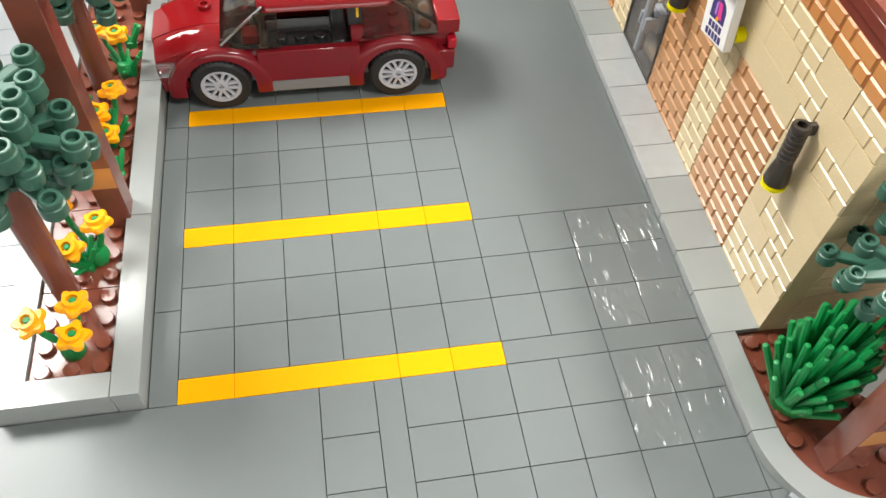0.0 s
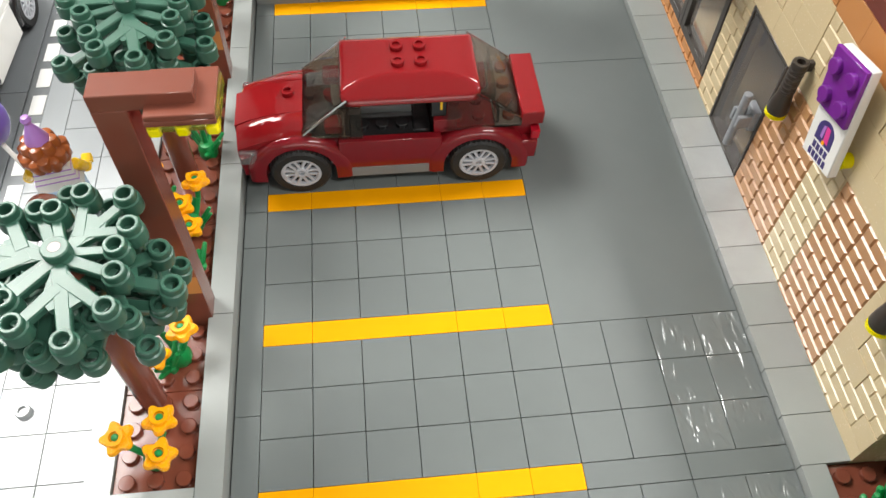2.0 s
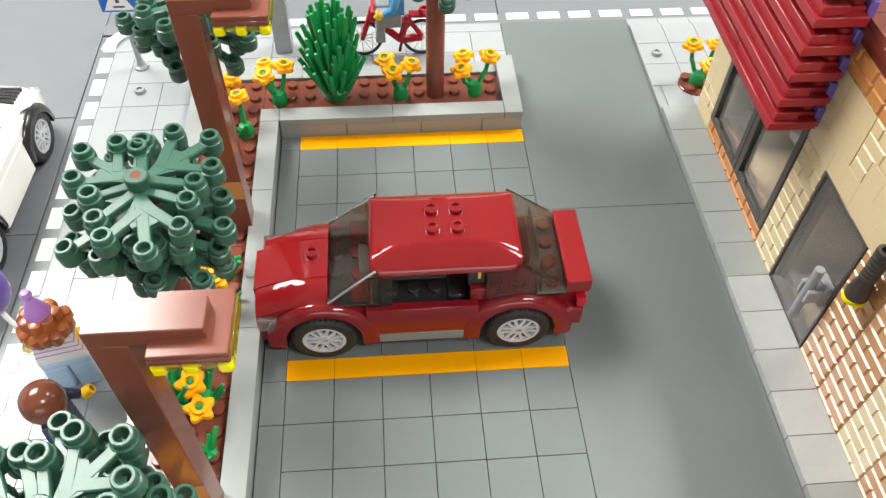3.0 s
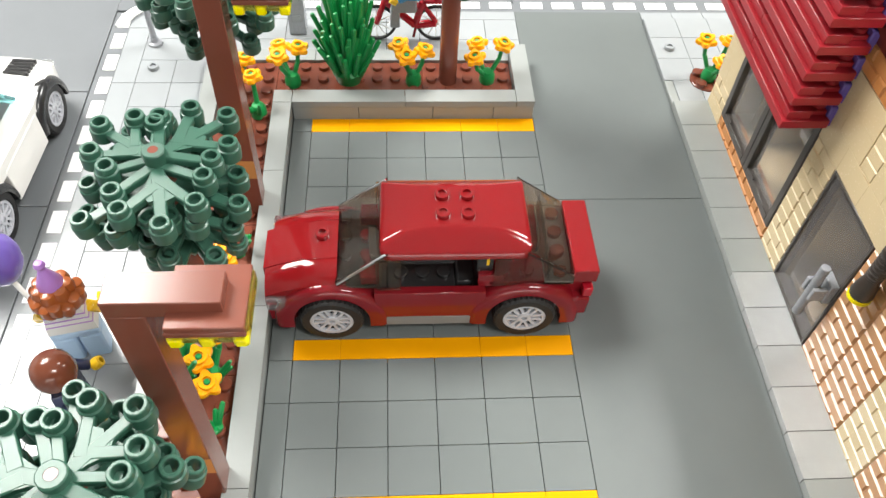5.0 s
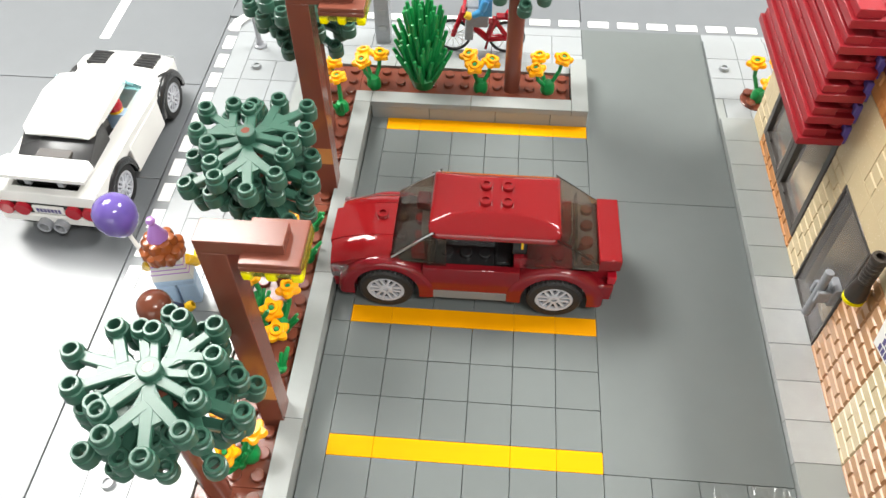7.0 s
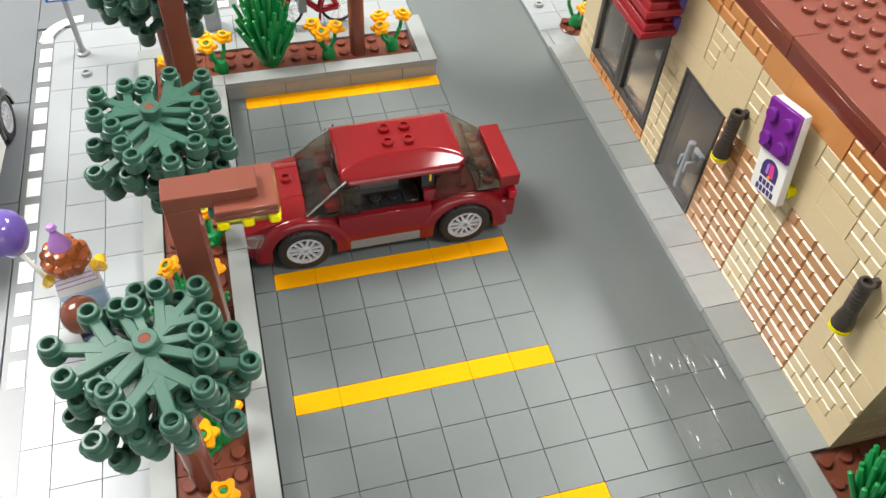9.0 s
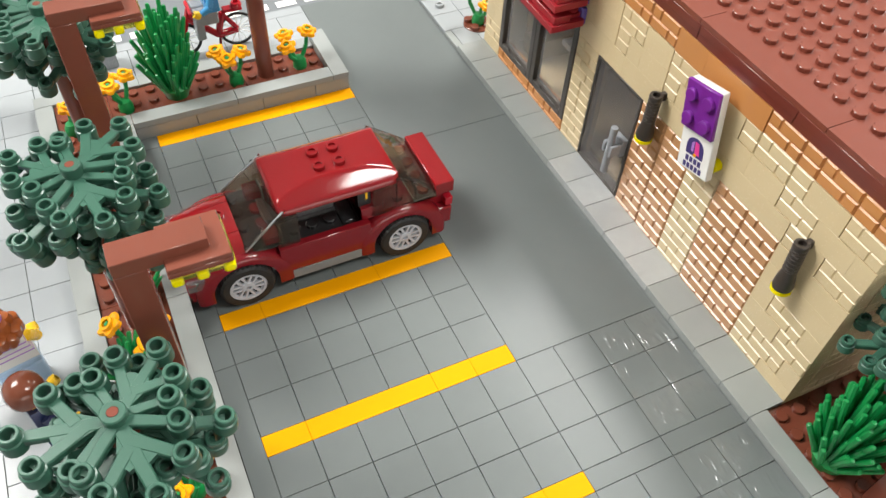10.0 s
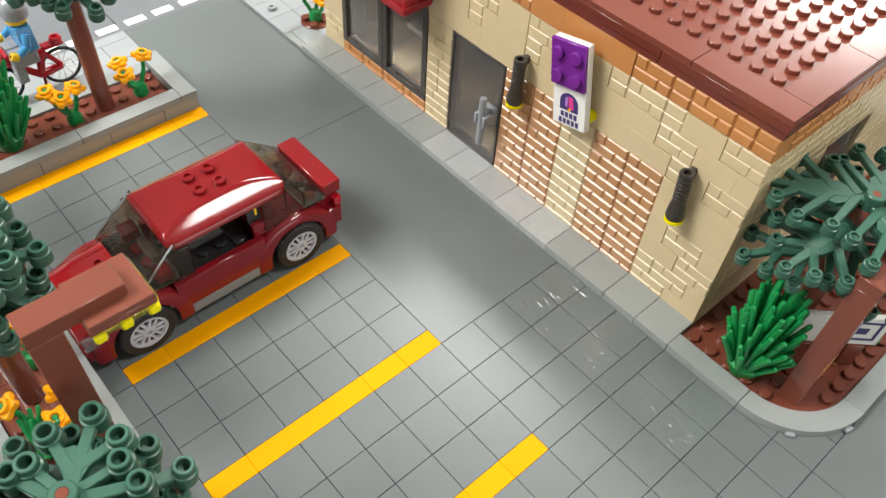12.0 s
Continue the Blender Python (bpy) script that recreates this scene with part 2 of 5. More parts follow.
def tile(parent, x0, y0, x1, y1, top, material, name="tile", thick=0.4):
    """A flat tile piece with a hairline gap to its neighbours; alike pieces share one mesh."""
    g, c = (0.005, 0.008) if name == "yellow_tile" else (0.015, 0.008)
    w, d = round(x1 - x0, 3), round(y1 - y0, 3)
    key = (w, d, material.name, thick, name)
    if key not in TILES:
        b = bmesh.new()
        box(b, -w / 2 + g, -d / 2 + g, -thick, w / 2 - g, d / 2 - g, 0, c)
        TILES[key] = mesh_of(name, b, material)
    return place(name, TILES[key], parent, ((x0 + x1) / 2, (y0 + y1) / 2, top))

# ---- room and table round the model ----
def room():
    for nm, a in (("wall_north", (-3.0, 2.9, -0.8, 3.0, 3.0, 1.7)), ("wall_south", (-3.0, -3.0, -0.8, 3.0, -2.9, 1.7)),
                  ("wall_west", (-3.1, -2.9, -0.8, -3.0, 2.9, 1.7)), ("wall_east", (3.0, -2.9, -0.8, 3.1, 2.9, 1.7)),
                  ("floor", (-3.0, -2.9, -0.9, 3.0, 2.9, -0.8)), ("ceiling", (-3.0, -2.9, 1.7, 3.0, 2.9, 1.8))):
        ob = slab(nm, *[v / U for v in a], CEILING if nm == "ceiling" else PLASTER, c=0.3)
        tagged(ob, "plain pale plaster surface of the surrounding room", "room", kind="structure")
    t = thing("display_table", (0, 0, -0.6), "plain grey display table under the whole model", "table")
    b = bmesh.new()
    box(b, -80, -70, -3, 80, 110, -0.02, 0.3)
    part("tabletop", b, WOOD, t)
    leg = bmesh.new()
    box(leg, -4, -4, -99.4, 4, 4, -3, 0.3)
    me = mesh_of("leg", leg, WOOD)
    for x in (-72, 72):
        for y in (-62, 102):
            place("leg", me, t, (x, y, 0))


room()


def light_frame(name, label, category, lo, hi, thin, kind=""):
    """Four white bars round an area lamp; lo and hi are its corners in metres, thin the axis of its depth."""
    t = thing(name, (0, 0, 0), label, category, "room lights" if not kind else "", kind)
    a, c = [k for k in range(3) if k != thin]
    for axis, side in ((a, 0), (a, 1), (c, 0), (c, 1)):
        p, q = list(lo), list(hi)
        other = c if axis == a else a
        if side:
            p[axis], q[axis] = hi[axis], hi[axis] + 0.03
        else:
            p[axis], q[axis] = lo[axis] - 0.03, lo[axis]
        if axis == a:
            p[other], q[other] = lo[other] - 0.03, hi[other] + 0.03
        slab("frame_bar", *[v / U for v in p + q], WHITE, t, c=0.1)


for x, y, w, h in ((-1.05, 0.98, 0.98, 0.88), (1.10, 0.89, 0.44, 0.74), (0.76, -0.68, 0.62, 0.34)):
    light_frame("ceiling_light", "white framed flat light panel under the ceiling", "ceiling light", (x - w / 2, y - h / 2, 1.63), (x + w / 2, y + h / 2, 1.70), 2)
# bars round the added south fill lamp; no known window stands there
light_frame("fill_lamp_frame", "white bars round an added fill lamp on the room wall", "window", (-0.8, -2.9, 0.1), (1.2, -2.87, 1.1), 1, "structure")
light_frame("window_4", "white framed high window in the plain room wall", "window", (2.98, 0.64, 1.31), (3.0, 1.26, 1.65), 0, "structure")

# ---- road, lot and pavements ----
road = thing("road", (0, 0, 0), "mid-grey toy road plates with white edge dashes", "road", kind="structure")
for a in ((-64, -40, -12.45, 23.0), (-64, 23.06, -12.45, 31.45), (-64, 31.5, -12.45, 84), (-12.4, 39.95, 12, 84), (12.05, 39.95, 60, 84), (-11.95, -40, 60, -16.05)):
    slab("road_plate", a[0], a[1], -0.58, a[2], a[3], -0.19, ROAD_GREY, road)
slab("road_plate", -11.3, 36.9, -0.58, -8.9, 38.88, -0.21, ROAD_GREY, road)
slab("road_plate", -12.4, 38.9, -0.58, 60, 39.9, -0.10, ROAD_GREY, road)
slab("road_plate", -12.4, -16.0, -0.58, -11.3, 38.85, -0.20, ROAD_GREY, road)
DASH = bmesh.new()
box(DASH, -0.35, -0.70, 0, 0.35, 0.70, 0.03, 0.01)
DASH = mesh_of("road_dash", DASH, ROAD_WHITE)
for k in range(-5, 9):
    place("road_dash", DASH, road, (-11.75, 22.0 + 2 * k, -0.198))
for k in range(-9, 10):
    if -12 < 13.2 + 2 * k < 32 and 13.2 + 2 * k > -9:
        place("road_dash", DASH, road, (13.2 + 2 * k, 39.62, -0.098), 90)
LANE = bmesh.new()
box(LANE, -0.35, -4.2, 0, 0.35, 4.2, 0.03, 0.01)
LANE = mesh_of("lane_line", LANE, ROAD_WHITE)
for y in (40, 53, 27, 14, 1):
    place("lane_line", LANE, road, (-20.4, y, -0.188))

lot = thing("parking_lot", (0, 0, 0), "dark grey tiled parking lot with yellow bay stripes", "parking lot", kind="structure")
slab("base_plate", -11.25, -16, -0.58, 46, 38.85, -0.40, BLACK, lot)
# yellow stripes between the bays
for y in (0, 7, 14, 21, 28):
    for x0, x1 in ((0, 2), (2, 8), (8, 10), (10, 12)):
        tile(lot, x0, y, x1, y + 1, 0, YELLOW, "yellow_tile")
for y0 in (1, 8, 15, 22):
    for j in range(3):
        for i in range(6):
            tile(lot, 2 * i, y0 + 2 * j, 2 * i + 2, y0 + 2 * j + 2, 0, DARK_GREY)
for y0, y1 in ((0, 4), (4, 12), (12, 14), (14, 20), (20, 28), (28, 29)):
    tile(lot, -1, y0, 0, y1, 0, DARK_GREY)
for y0 in (1, 3, 5):
    for i in range(4):
        tile(lot, 12 + 2 * i, y0, 14 + 2 * i, y0 + 2, 0, WORN_GREY if i > 1 else DARK_GREY)
for x0 in (12, 16):
    tile(lot, x0, 0, x0 + 4, 1, 0, DARK_GREY)
tile(lot, 12, 7, 20, 23, 0, DARK_GREY, "large_tile")
tile(lot, 12, 23, 20, 38.85, 0, DARK_GREY, "large_tile")
for j in range(4):
    tile(lot, 5, -2 * j - 2, 7, -2 * j, 0, DARK_GREY)
    for i in range(6):
        tile(lot, 8 + 2 * i, -2 * j - 2, 10 + 2 * i, -2 * j, 0, WORN_GREY if i > 3 and j < 2 else DARK_GREY)
tile(lot, 7, -8, 8, 0, 0, DARK_GREY)
for i in range(8):
    for j in range(2):
        tile(lot, 20 + 2 * i, -8 + 2 * j, 22 + 2 * i, -6 + 2 * j, -0.004, DARK_GREY)
tile(lot, -11.25, -8, 5, 0, 0, DARK_GREY, "large_tile")
for x0, x1 in ((-11.25, 5), (5, 20), (20, 36), (36, 46)):
    tile(lot, x0, -16, x1, -8, 0, DARK_GREY, "large_tile")

pave = thing("pavement", (0, 0, 0), "light grey tiled pavement beside the toy road", "pavement", kind="structure")
for j in range(17):
    for i in range(2):
        tile(pave, -10 + 2 * i, 2 * j, -8 + 2 * i, 2 * j + 2, 0.004, LIGHT_GREY)
for j in range(4):
    tile(pave, -11.25, 8 * j, -10, 8 * j + 8, 0.004, LIGHT_GREY, "edge_tile")
for j in range(2):
    for i in range(9):
        tile(pave, -6 + 2 * i, 34 + 2 * j, -4 + 2 * i, 36 + 2 * j, 0.004, LIGHT_GREY)
    tile(pave, -10, 34 + 2 * j, -6, 36 + 2 * j, 0.004, LIGHT_GREY)
tile(pave, -11.25, 32, -10, 37, 0.004, LIGHT_GREY, "edge_tile")
for i in range(3):
    tile(pave, -9 + 7 * i, 38, -2 + 7 * i, 38.85, 0.004, LIGHT_GREY, "edge_tile")
b = bmesh.new()
prism(b, [(-9.02, 38.02), (-9.02, 38.85)] + [(-9.0 + 2.25 * math.cos(a), 37.02 + 1.83 * math.sin(a)) for a in [math.pi * (0.5 + k / 16) for k in range(9)]] + [(-11.25, 37.02), (-10.02, 37.02), (-10.02, 38.02)], -0.4, 0.004, "z")
part("corner_tile", b, LIGHT_GREY, pave)
b = bmesh.new()
ring = [math.pi * (0.5 + k / 20) for k in range(11)]
prism(b, [(-9.6 + 2.6 * math.cos(a), 37.4 + 2.6 * math.sin(a)) for a in ring] + [(-9.6 + 1.9 * math.cos(a), 37.4 + 1.9 * math.sin(a)) for a in ring[::-1]], -0.2, -0.09, "z")
part("corner_marking", b, ROAD_WHITE, road)
for i in range(5):
    tile(pave, 20 + 2 * i, 38, 22 + 2 * i, 38.85, 0.004, LIGHT_GREY, "edge_tile")
    for j in range(3):
        tile(pave, 20 + 2 * i, 32 + 2 * j, 22 + 2 * i, 34 + 2 * j, 0.204, LIGHT_GREY)
tile(pave, 20.5, 30, 22, 32, 0.204, LIGHT_GREY)
tile(pave, 22, 30, 24, 32, 0.204, LIGHT_GREY)
for i in range(6):
    tile(pave, 24 + 2 * i, 30, 26 + 2 * i, 32, 0.204, LIGHT_GREY)
# small hollow studs standing on the pavement
b = bmesh.new()
lathe(b, [(0, 0.12), (0.17, 0.12), (0.17, 0.22), (0.27, 0.22), (0.3, 0.18), (0.3, -0.01)], 16)
STUD_RING = mesh_of("hollow_stud", b, LIGHT_GREY)
for x, y, z in ((-9.18, 33.25, 0.004), (20.95, 34.9, 0.204), (-8.98, 4.95, 0.004)):
    place("hollow_stud", STUD_RING, pave, (x, y, z))

# raised pavement along the restaurant
walk_side = thing("sidewalk", (0, 0, 0), "raised light grey tiled walk beside the restaurant wall", "sidewalk", kind="structure")
slab("riser", 20.03, 0, -0.4, 22, 30.0, 0.02, KERB_GREY, walk_side)
for j in range(15):
    tile(walk_side, 20, 2 * j, 22, 2 * j + 2, 0.42, FILM_KERB if 4 <= j <= 8 else KERB_GREY)
slab("kerb_step", 20.0, 30.02, -0.35, 20.48, 31.98, 0.2, KERB_GREY, walk_side)


# ---- planters ----
def studs_mesh(name, spots, z, material, parent, plate=None, label=""):
    b = bmesh.new()
    for p in plate or ():
        box(b, *p)
    for x, y in spots:
        stud(b, x, y, z, 10)
    return part(name, b, material, parent, label)


planter = thing("planter", (0, 0, 0), "L-shaped brown stud flower bed with grey kerbs", "planter", kind="structure")
for y0, y1 in ((0, 8), (8, 16), (16, 24), (24, 29)):
    tile(planter, -2, y0, -1, y1, 1.2, KERB_GREY, "kerb_tile")
    slab("kerb_brick", -1.97, y0 + 0.03, -0.4, -1.05, y1 - 0.02, 0.79, KERB_GREY, planter)
tile(planter, -2, 29, -1, 30, 1.2, KERB_GREY, "kerb_tile")
slab("kerb_brick", -1.97, 29.0, -0.4, -1.05, 30, 0.79, KERB_GREY, planter)
for x0, x1 in ((-1, 5), (5, 11)):
    tile(planter, x0, 29, x1, 30, 1.2, KERB_GREY, "kerb_tile")
for x0, x1 in ((-1, 2.5), (2.5, 6.5), (6.5, 9.8), (9.8, 12)):
    slab("kerb_brick", x0 + 0.012, 29.05, -0.4, x1 - 0.012, 29.97, 0.79, KERB_GREY, planter)
tile(planter, 11, 29, 12, 34, 1.2, KERB_GREY, "kerb_tile")
slab("kerb_brick", 11.03, 29.98, -0.4, 11.95, 33.97, 0.79, KERB_GREY, planter)
for x0, x1 in ((-6, 0), (0, 6), (6, 11)):
    tile(planter, x0, 33, x1, 34, 0.8, KERB_GREY, "kerb_tile", 1.2)
for y0, y1 in ((1, 9), (9, 17), (17, 25), (25, 33)):
    tile(planter, -6, y0, -5, y1, 0.8, KERB_GREY, "kerb_tile", 1.2)
tile(planter, -6, 0, -2, 1, 1.2, KERB_GREY, "kerb_tile")
slab("kerb_brick", -5.97, 0.05, -0.4, -2.0, 0.97, 0.79, KERB_GREY, planter)
for k in range(8):
    y = 1 + 4 * k
    studs_mesh("soil_plate", [(-4.5 + i, y + 0.5 + q) for i in range(3) for q in range(4)], 0.62, BROWN, planter, [(-5, y + 0.01, -0.4, -2, y + 3.99, 0.62, 0.02)])
for x, n in ((-2, 4), (2, 4), (6, 5)):
    studs_mesh("soil_plate", [(x + 0.5 + i, 30.5 + q) for i in range(n) for q in range(3)], 0.62, BROWN, planter, [(x + 0.01, 30, -0.4, x + n - 0.01, 33, 0.62, 0.02)])

# planter at the restaurant's corner, with a rounded kerb
corner_bed = thing("corner_planter", (0, 0, 0), "rounded light grey kerb round a brown stud bed", "planter", kind="structure")
tile(corner_bed, 20, -4, 21, 0, 0.45, KERB_GREY, "kerb_tile", 0.8)
b = bmesh.new()
arc = [math.pi * (1 + k / 40) for k in range(21)]
prism(b, [(24 + 4 * math.cos(a), -4.02 + 4 * math.sin(a)) for a in arc] + [(24 + 3 * math.cos(a), -4.02 + 3 * math.sin(a)) for a in arc[::-1]], -0.4, 0.45, "z")
part("curved_kerb", b, KERB_GREY, corner_bed, angle=25)
tile(corner_bed, 24, -8.02, 32, -7.02, 0.45, KERB_GREY, "kerb_tile", 0.8)
tile(corner_bed, 32, -8.02, 40, -7.02, 0.45, KERB_GREY, "kerb_tile", 0.8)
b = bmesh.new()
prism(b, [(24 + 3.02 * math.cos(a), -4.02 + 3.02 * math.sin(a)) for a in arc] + [(40, -7.03), (40, 0), (20.98, 0)], -0.4, 0.16, "z")
for i in range(19):
    for j in range(7):
        x, y = 21.5 + i, -0.5 - j
        if not (x < 24 and y < -4 and math.hypot(x - 24, y + 4) > 2.55):
            stud(b, x, y, 0.16, 10)
part("soil_plate", b, BROWN, corner_bed, angle=30)
# clips under the curved kerb
for a in (math.pi * 1.2, math.pi * 1.42):
    b = bmesh.new()
    box(b, -0.2, -0.1, 0, 0.2, 0.1, 0.2, 0.03)
    part("kerb_clip", b, MID_GREY, corner_bed, at=(24 + 4.08 * math.cos(a), -4.02 + 4.08 * math.sin(a), 0.0), rz=math.degrees(a) + 90)

# ---- restaurant building ----
BRICKS = {}


def masonry(w, material):
    """A toy brick whose face carries a pattern of small raised bricks; it faces -x, w studs wide."""
    key = ("m", w, material.name)
    if key not in BRICKS:
        b = bmesh.new()
        box(b, 0.03, -w / 2 + 0.008, 0.005, 0.97, w / 2 - 0.008, 1.195, 0.015)
        for row in range(2):
            cuts = [-w / 2] + [c + (0.33 if row else -0.33) for c in ([0.0] if w == 2 else ([-1.0, 1.0] if w == 4 else []))] + [w / 2]
            for y0, y1 in zip(cuts, cuts[1:]):
                z0, z1, g, s = 0.6 * row, 0.6 * row + 0.6, *((0.022, 0.042) if material is TAN else (0.03, 0.06))
                face = -0.02 if material is TAN else -0.044
                o = [(0.035, y0 + g, z0 + g), (0.035, y1 - g, z0 + g), (0.035, y1 - g, z1 - g), (0.035, y0 + g, z1 - g)]
                i = [(face, y0 + g + s, z0 + g + s), (face, y1 - g - s, z0 + g + s), (face, y1 - g - s, z1 - g - s), (face, y0 + g + s, z1 - g - s)]
                quads(b, o + i, [(4, 5, 6, 7), (0, 1, 5, 4), (1, 2, 6, 5), (2, 3, 7, 6), (3, 0, 4, 7)])
        BRICKS[key] = mesh_of("brick", b, material, angle=20)
    return BRICKS[key]


def plain_brick(w, material, h=1.2):
    key = ("p", w, material.name, h)
    if key not in BRICKS:
        b = bmesh.new()
        box(b, -0.018 if material is TAN else -0.042, -w / 2 + 0.003, 0.002, 0.97, w / 2 - 0.003, h - 0.002, 0.006)
        BRICKS[key] = mesh_of("brick", b, material)
    return BRICKS[key]


rng = random.Random(7)
wall = thing("wall_west_restaurant", (22, 0, 0), "tan toy-brick restaurant wall with brown brick panels and orange top course", "wall", kind="structure")


def course(parent, z, y0, y1, material, share, turn=0.0, base=(0, 0)):
    """A course of bricks from y0 to y1: share of it in brick-patterned pieces, the rest plain."""
    y = y0
    while y < y1 - 0.01:
        w = min(2 if rng.random() < 0.8 else 1, y1 - y)
        pat = rng.random() < share
        if not pat and y1 - y >= 4 and rng.random() < 0.5:
            w = 4
        me = masonry(w, material) if pat else plain_brick(w, material)
        c = y + w / 2
        if turn:
            place("brick", me, parent, (c, 0, z), turn)
        else:
            place("brick", me, parent, (0, c, z))
        y += w


def mapped_course(parent, z, y0, y1, material, spans):
    """A course in which the given stretches are brick-patterned and the rest is plain."""
    y = y0
    while y < y1 - 0.01:
        pat = any(p <= y < q for p, q in spans)
        stop = min([q for p, q in spans if p <= y < q] + [p for p, q in spans if p > y] + [y1])
        w = 4 if not pat and stop - y >= 4 and rng.random() < 0.6 else 2 if stop - y >= 2 and rng.random() < 0.85 else 1
        place("brick", masonry(w, material) if pat else plain_brick(w, material), parent, (0, y + w / 2, z))
        y += w


# stretches of the near wall that carry the brick pattern, course by course
PATTERNED = {0: [(2, 4)], 1: [(1, 4)], 2: [(0, 2)], 3: [(1, 3)], 4: [], 5: [], 6: [(0, 2), (3, 4)], 7: [(3, 5), (12, 13), (16, 17)], 8: [(0, 2), (4, 8), (11, 13), (15, 17)]}
for k in range(9):
    z = 1.2 * k
    if k < 6:
        mapped_course(wall, z, 0, 4, TAN, PATTERNED[k])
        for y in (4, 6, 10, 12):
            place("brick", masonry(2, NOUGAT), wall, (0, y + 1, z))
        place("brick", masonry(2, TAN), wall, (0, 9, z))
        course(wall, z, 18, 20, TAN, 1.0)
    else:
        mapped_course(wall, z, 0, 20, TAN, PATTERNED[k])
    if k == 0:
        for y in (20, 22, 24, 26):
            place("brick", masonry(2, ORANGE), wall, (0, y + 1, z))
    if k > 6:
        course(wall, z, 20, 28, TAN, 0.2)
    course(wall, z, 28, 30, TAN, 0.3)
course(wall, 10.8, 0, 7, ORANGE, 1.0)
course(wall, 10.8, 7, 13, ORANGE, 0.0)
course(wall, 10.8, 13, 30, ORANGE, 0.7)
side = thing("wall_south_restaurant", (23, 0, 0), "tan toy-brick side wall in shade above the corner planter", "wall", kind="structure")
for k in range(9):
    course(side, 1.2 * k, 0.0 if k % 2 else 0.0, 5, TAN, 0.6, 90.0)
    course(side, 1.2 * k, 9 if 2 <= k < 7 else 5, 23, TAN, 0.6, 90.0)
course(side, 10.8, 0, 23, ORANGE, 0.7, 90.0)
slab("lintel_frame", 5, 0.2, 2.4, 9, 0.4, 8.4, DOOR_GLASS, side, "smoked side window")
north = tagged(slab("wall_north_restaurant", 22.9, 29.05, 0, 46, 30, 12, TAN), "plain tan back wall of the restaurant", "wall", kind="structure")
east = tagged(slab("wall_east_restaurant", 45.05, 1.02, 0, 46, 29.0, 12, TAN), "plain tan far wall of the restaurant", "wall", kind="structure")
tagged(slab("floor_restaurant", 23.02, 1.02, 0, 45, 29, 0.35, TAN), "pale tan floor inside the restaurant", "floor", kind="structure")

roof = thing("roof", (0, 0, 0), "reddish brown flat roof with studs and smooth border tiles", "roof", kind="structure")
for z0, z1, o in ((12.0, 12.4, 0.02), (12.4, 12.8, 0.12)):
    y = -o
    while y < 30 + o - 0.01:
        w = min(rng.choice((4, 6, 8)), 30 + o - y)
        slab("fascia_plate", 22 - o, y + 0.012, z0 + 0.004, 24, y + w - 0.012, z1, FASCIA, roof, c=0.02)
        y += w
    x = 24.0
    while x < 46:
        slab("fascia_plate", x + 0.012, -o, z0 + 0.004, x + 6 - 0.012, 2, z1, FASCIA, roof, c=0.02)
        x += 6
slab("roof_plate", 24.0, 2.0, 12.3, 46, 30.2, 12.80, ROOF_BROWN, roof)
for y0, y1 in ((-0.1, 4.5), (4.5, 12), (12, 20), (20, 28), (28, 30.4)):
    tile(roof, 21.9, y0, 23.25, y1, 13.05, ROOF_BROWN, "border_tile", 0.26)
for x0, x1 in ((23.25, 28), (28, 36), (36, 46)):
    tile(roof, x0, -0.1, x1, 1.25, 13.05, ROOF_BROWN, "border_tile", 0.26)
slab("roof_plate", 23.2, 1.2, 12.78, 46, 30.2, 12.9, ROOF_BROWN, roof)
b = bmesh.new()
for i in range(22):
    for j in range(28):
        stud(b, 23.75 + i, 1.75 + j, 12.9, 8)
tagged(part("roof_studs", b, ROOF_BROWN, roof), kind="stuff")


def restaurant_window(y):
    w = tagged(thing("window_1", (22, y, 1.2), "black framed smoked window pane in the restaurant wall", "window", "restaurant windows", "structure"))
    b = bmesh.new()
    for a in ((-0.06, 0.012, 0, 0.5, 0.42, 7.2), (-0.06, 3.58, 0, 0.5, 3.988, 7.2), (-0.06, 0.42, 0, 0.5, 3.58, 0.42), (-0.06, 0.42, 6.8, 0.5, 3.58, 7.2)):
        box(b, *a, 0.03)
    part("window_frame", b, FRAME_GREY, w)
    b = bmesh.new()
    box(b, 0.18, 0.36, 0.36, 0.26, 3.64, 6.84, 0.01)
    p = part("pane", b, WINDOW_GLASS, w)
    p.visible_shadow = False
    b = bmesh.new()
    box(b, -0.12, 2.6, 0.5, -0.02, 3.2, 0.62, 0.02)
    part("window_latch", b, FRAME_GREY, w)


restaurant_window(20)
restaurant_window(24)

door = thing("door_1", (22, 14, 0.44), "smoked clear plastic door with a grey bar handle", "door", kind="structure")
b = bmesh.new()
for a in ((-0.05, 0.012, 0, 0.5, 0.16, 6.76), (-0.05, 3.84, 0, 0.5, 3.988, 6.76), (-0.05, 0.16, 6.61, 0.5, 3.84, 6.76), (-0.05, 0.16, 0, 0.5, 3.84, 0.12)):
    box(b, *a, 0.03)
part("door_frame", b, FRAME_GREY, door)
b = bmesh.new()
box(b, 0.02, 0.17, 0.12, 0.12, 3.83, 6.6, 0.01)
p = part("glass_leaf", b, DOOR_GLASS, door)
p.visible_shadow = False
b = bmesh.new()
rod(b, (-0.75, 0.62, 1.7), (-0.75, 0.62, 4.75), 0.2, seg=16)
h = part("bar_handle", b, MID_GREY, door, "light grey vertical bar handle")
b = bmesh.new()
box(b, -0.95, 0.22, 3.0, 0.02, 0.42, 3.7, 0.04)
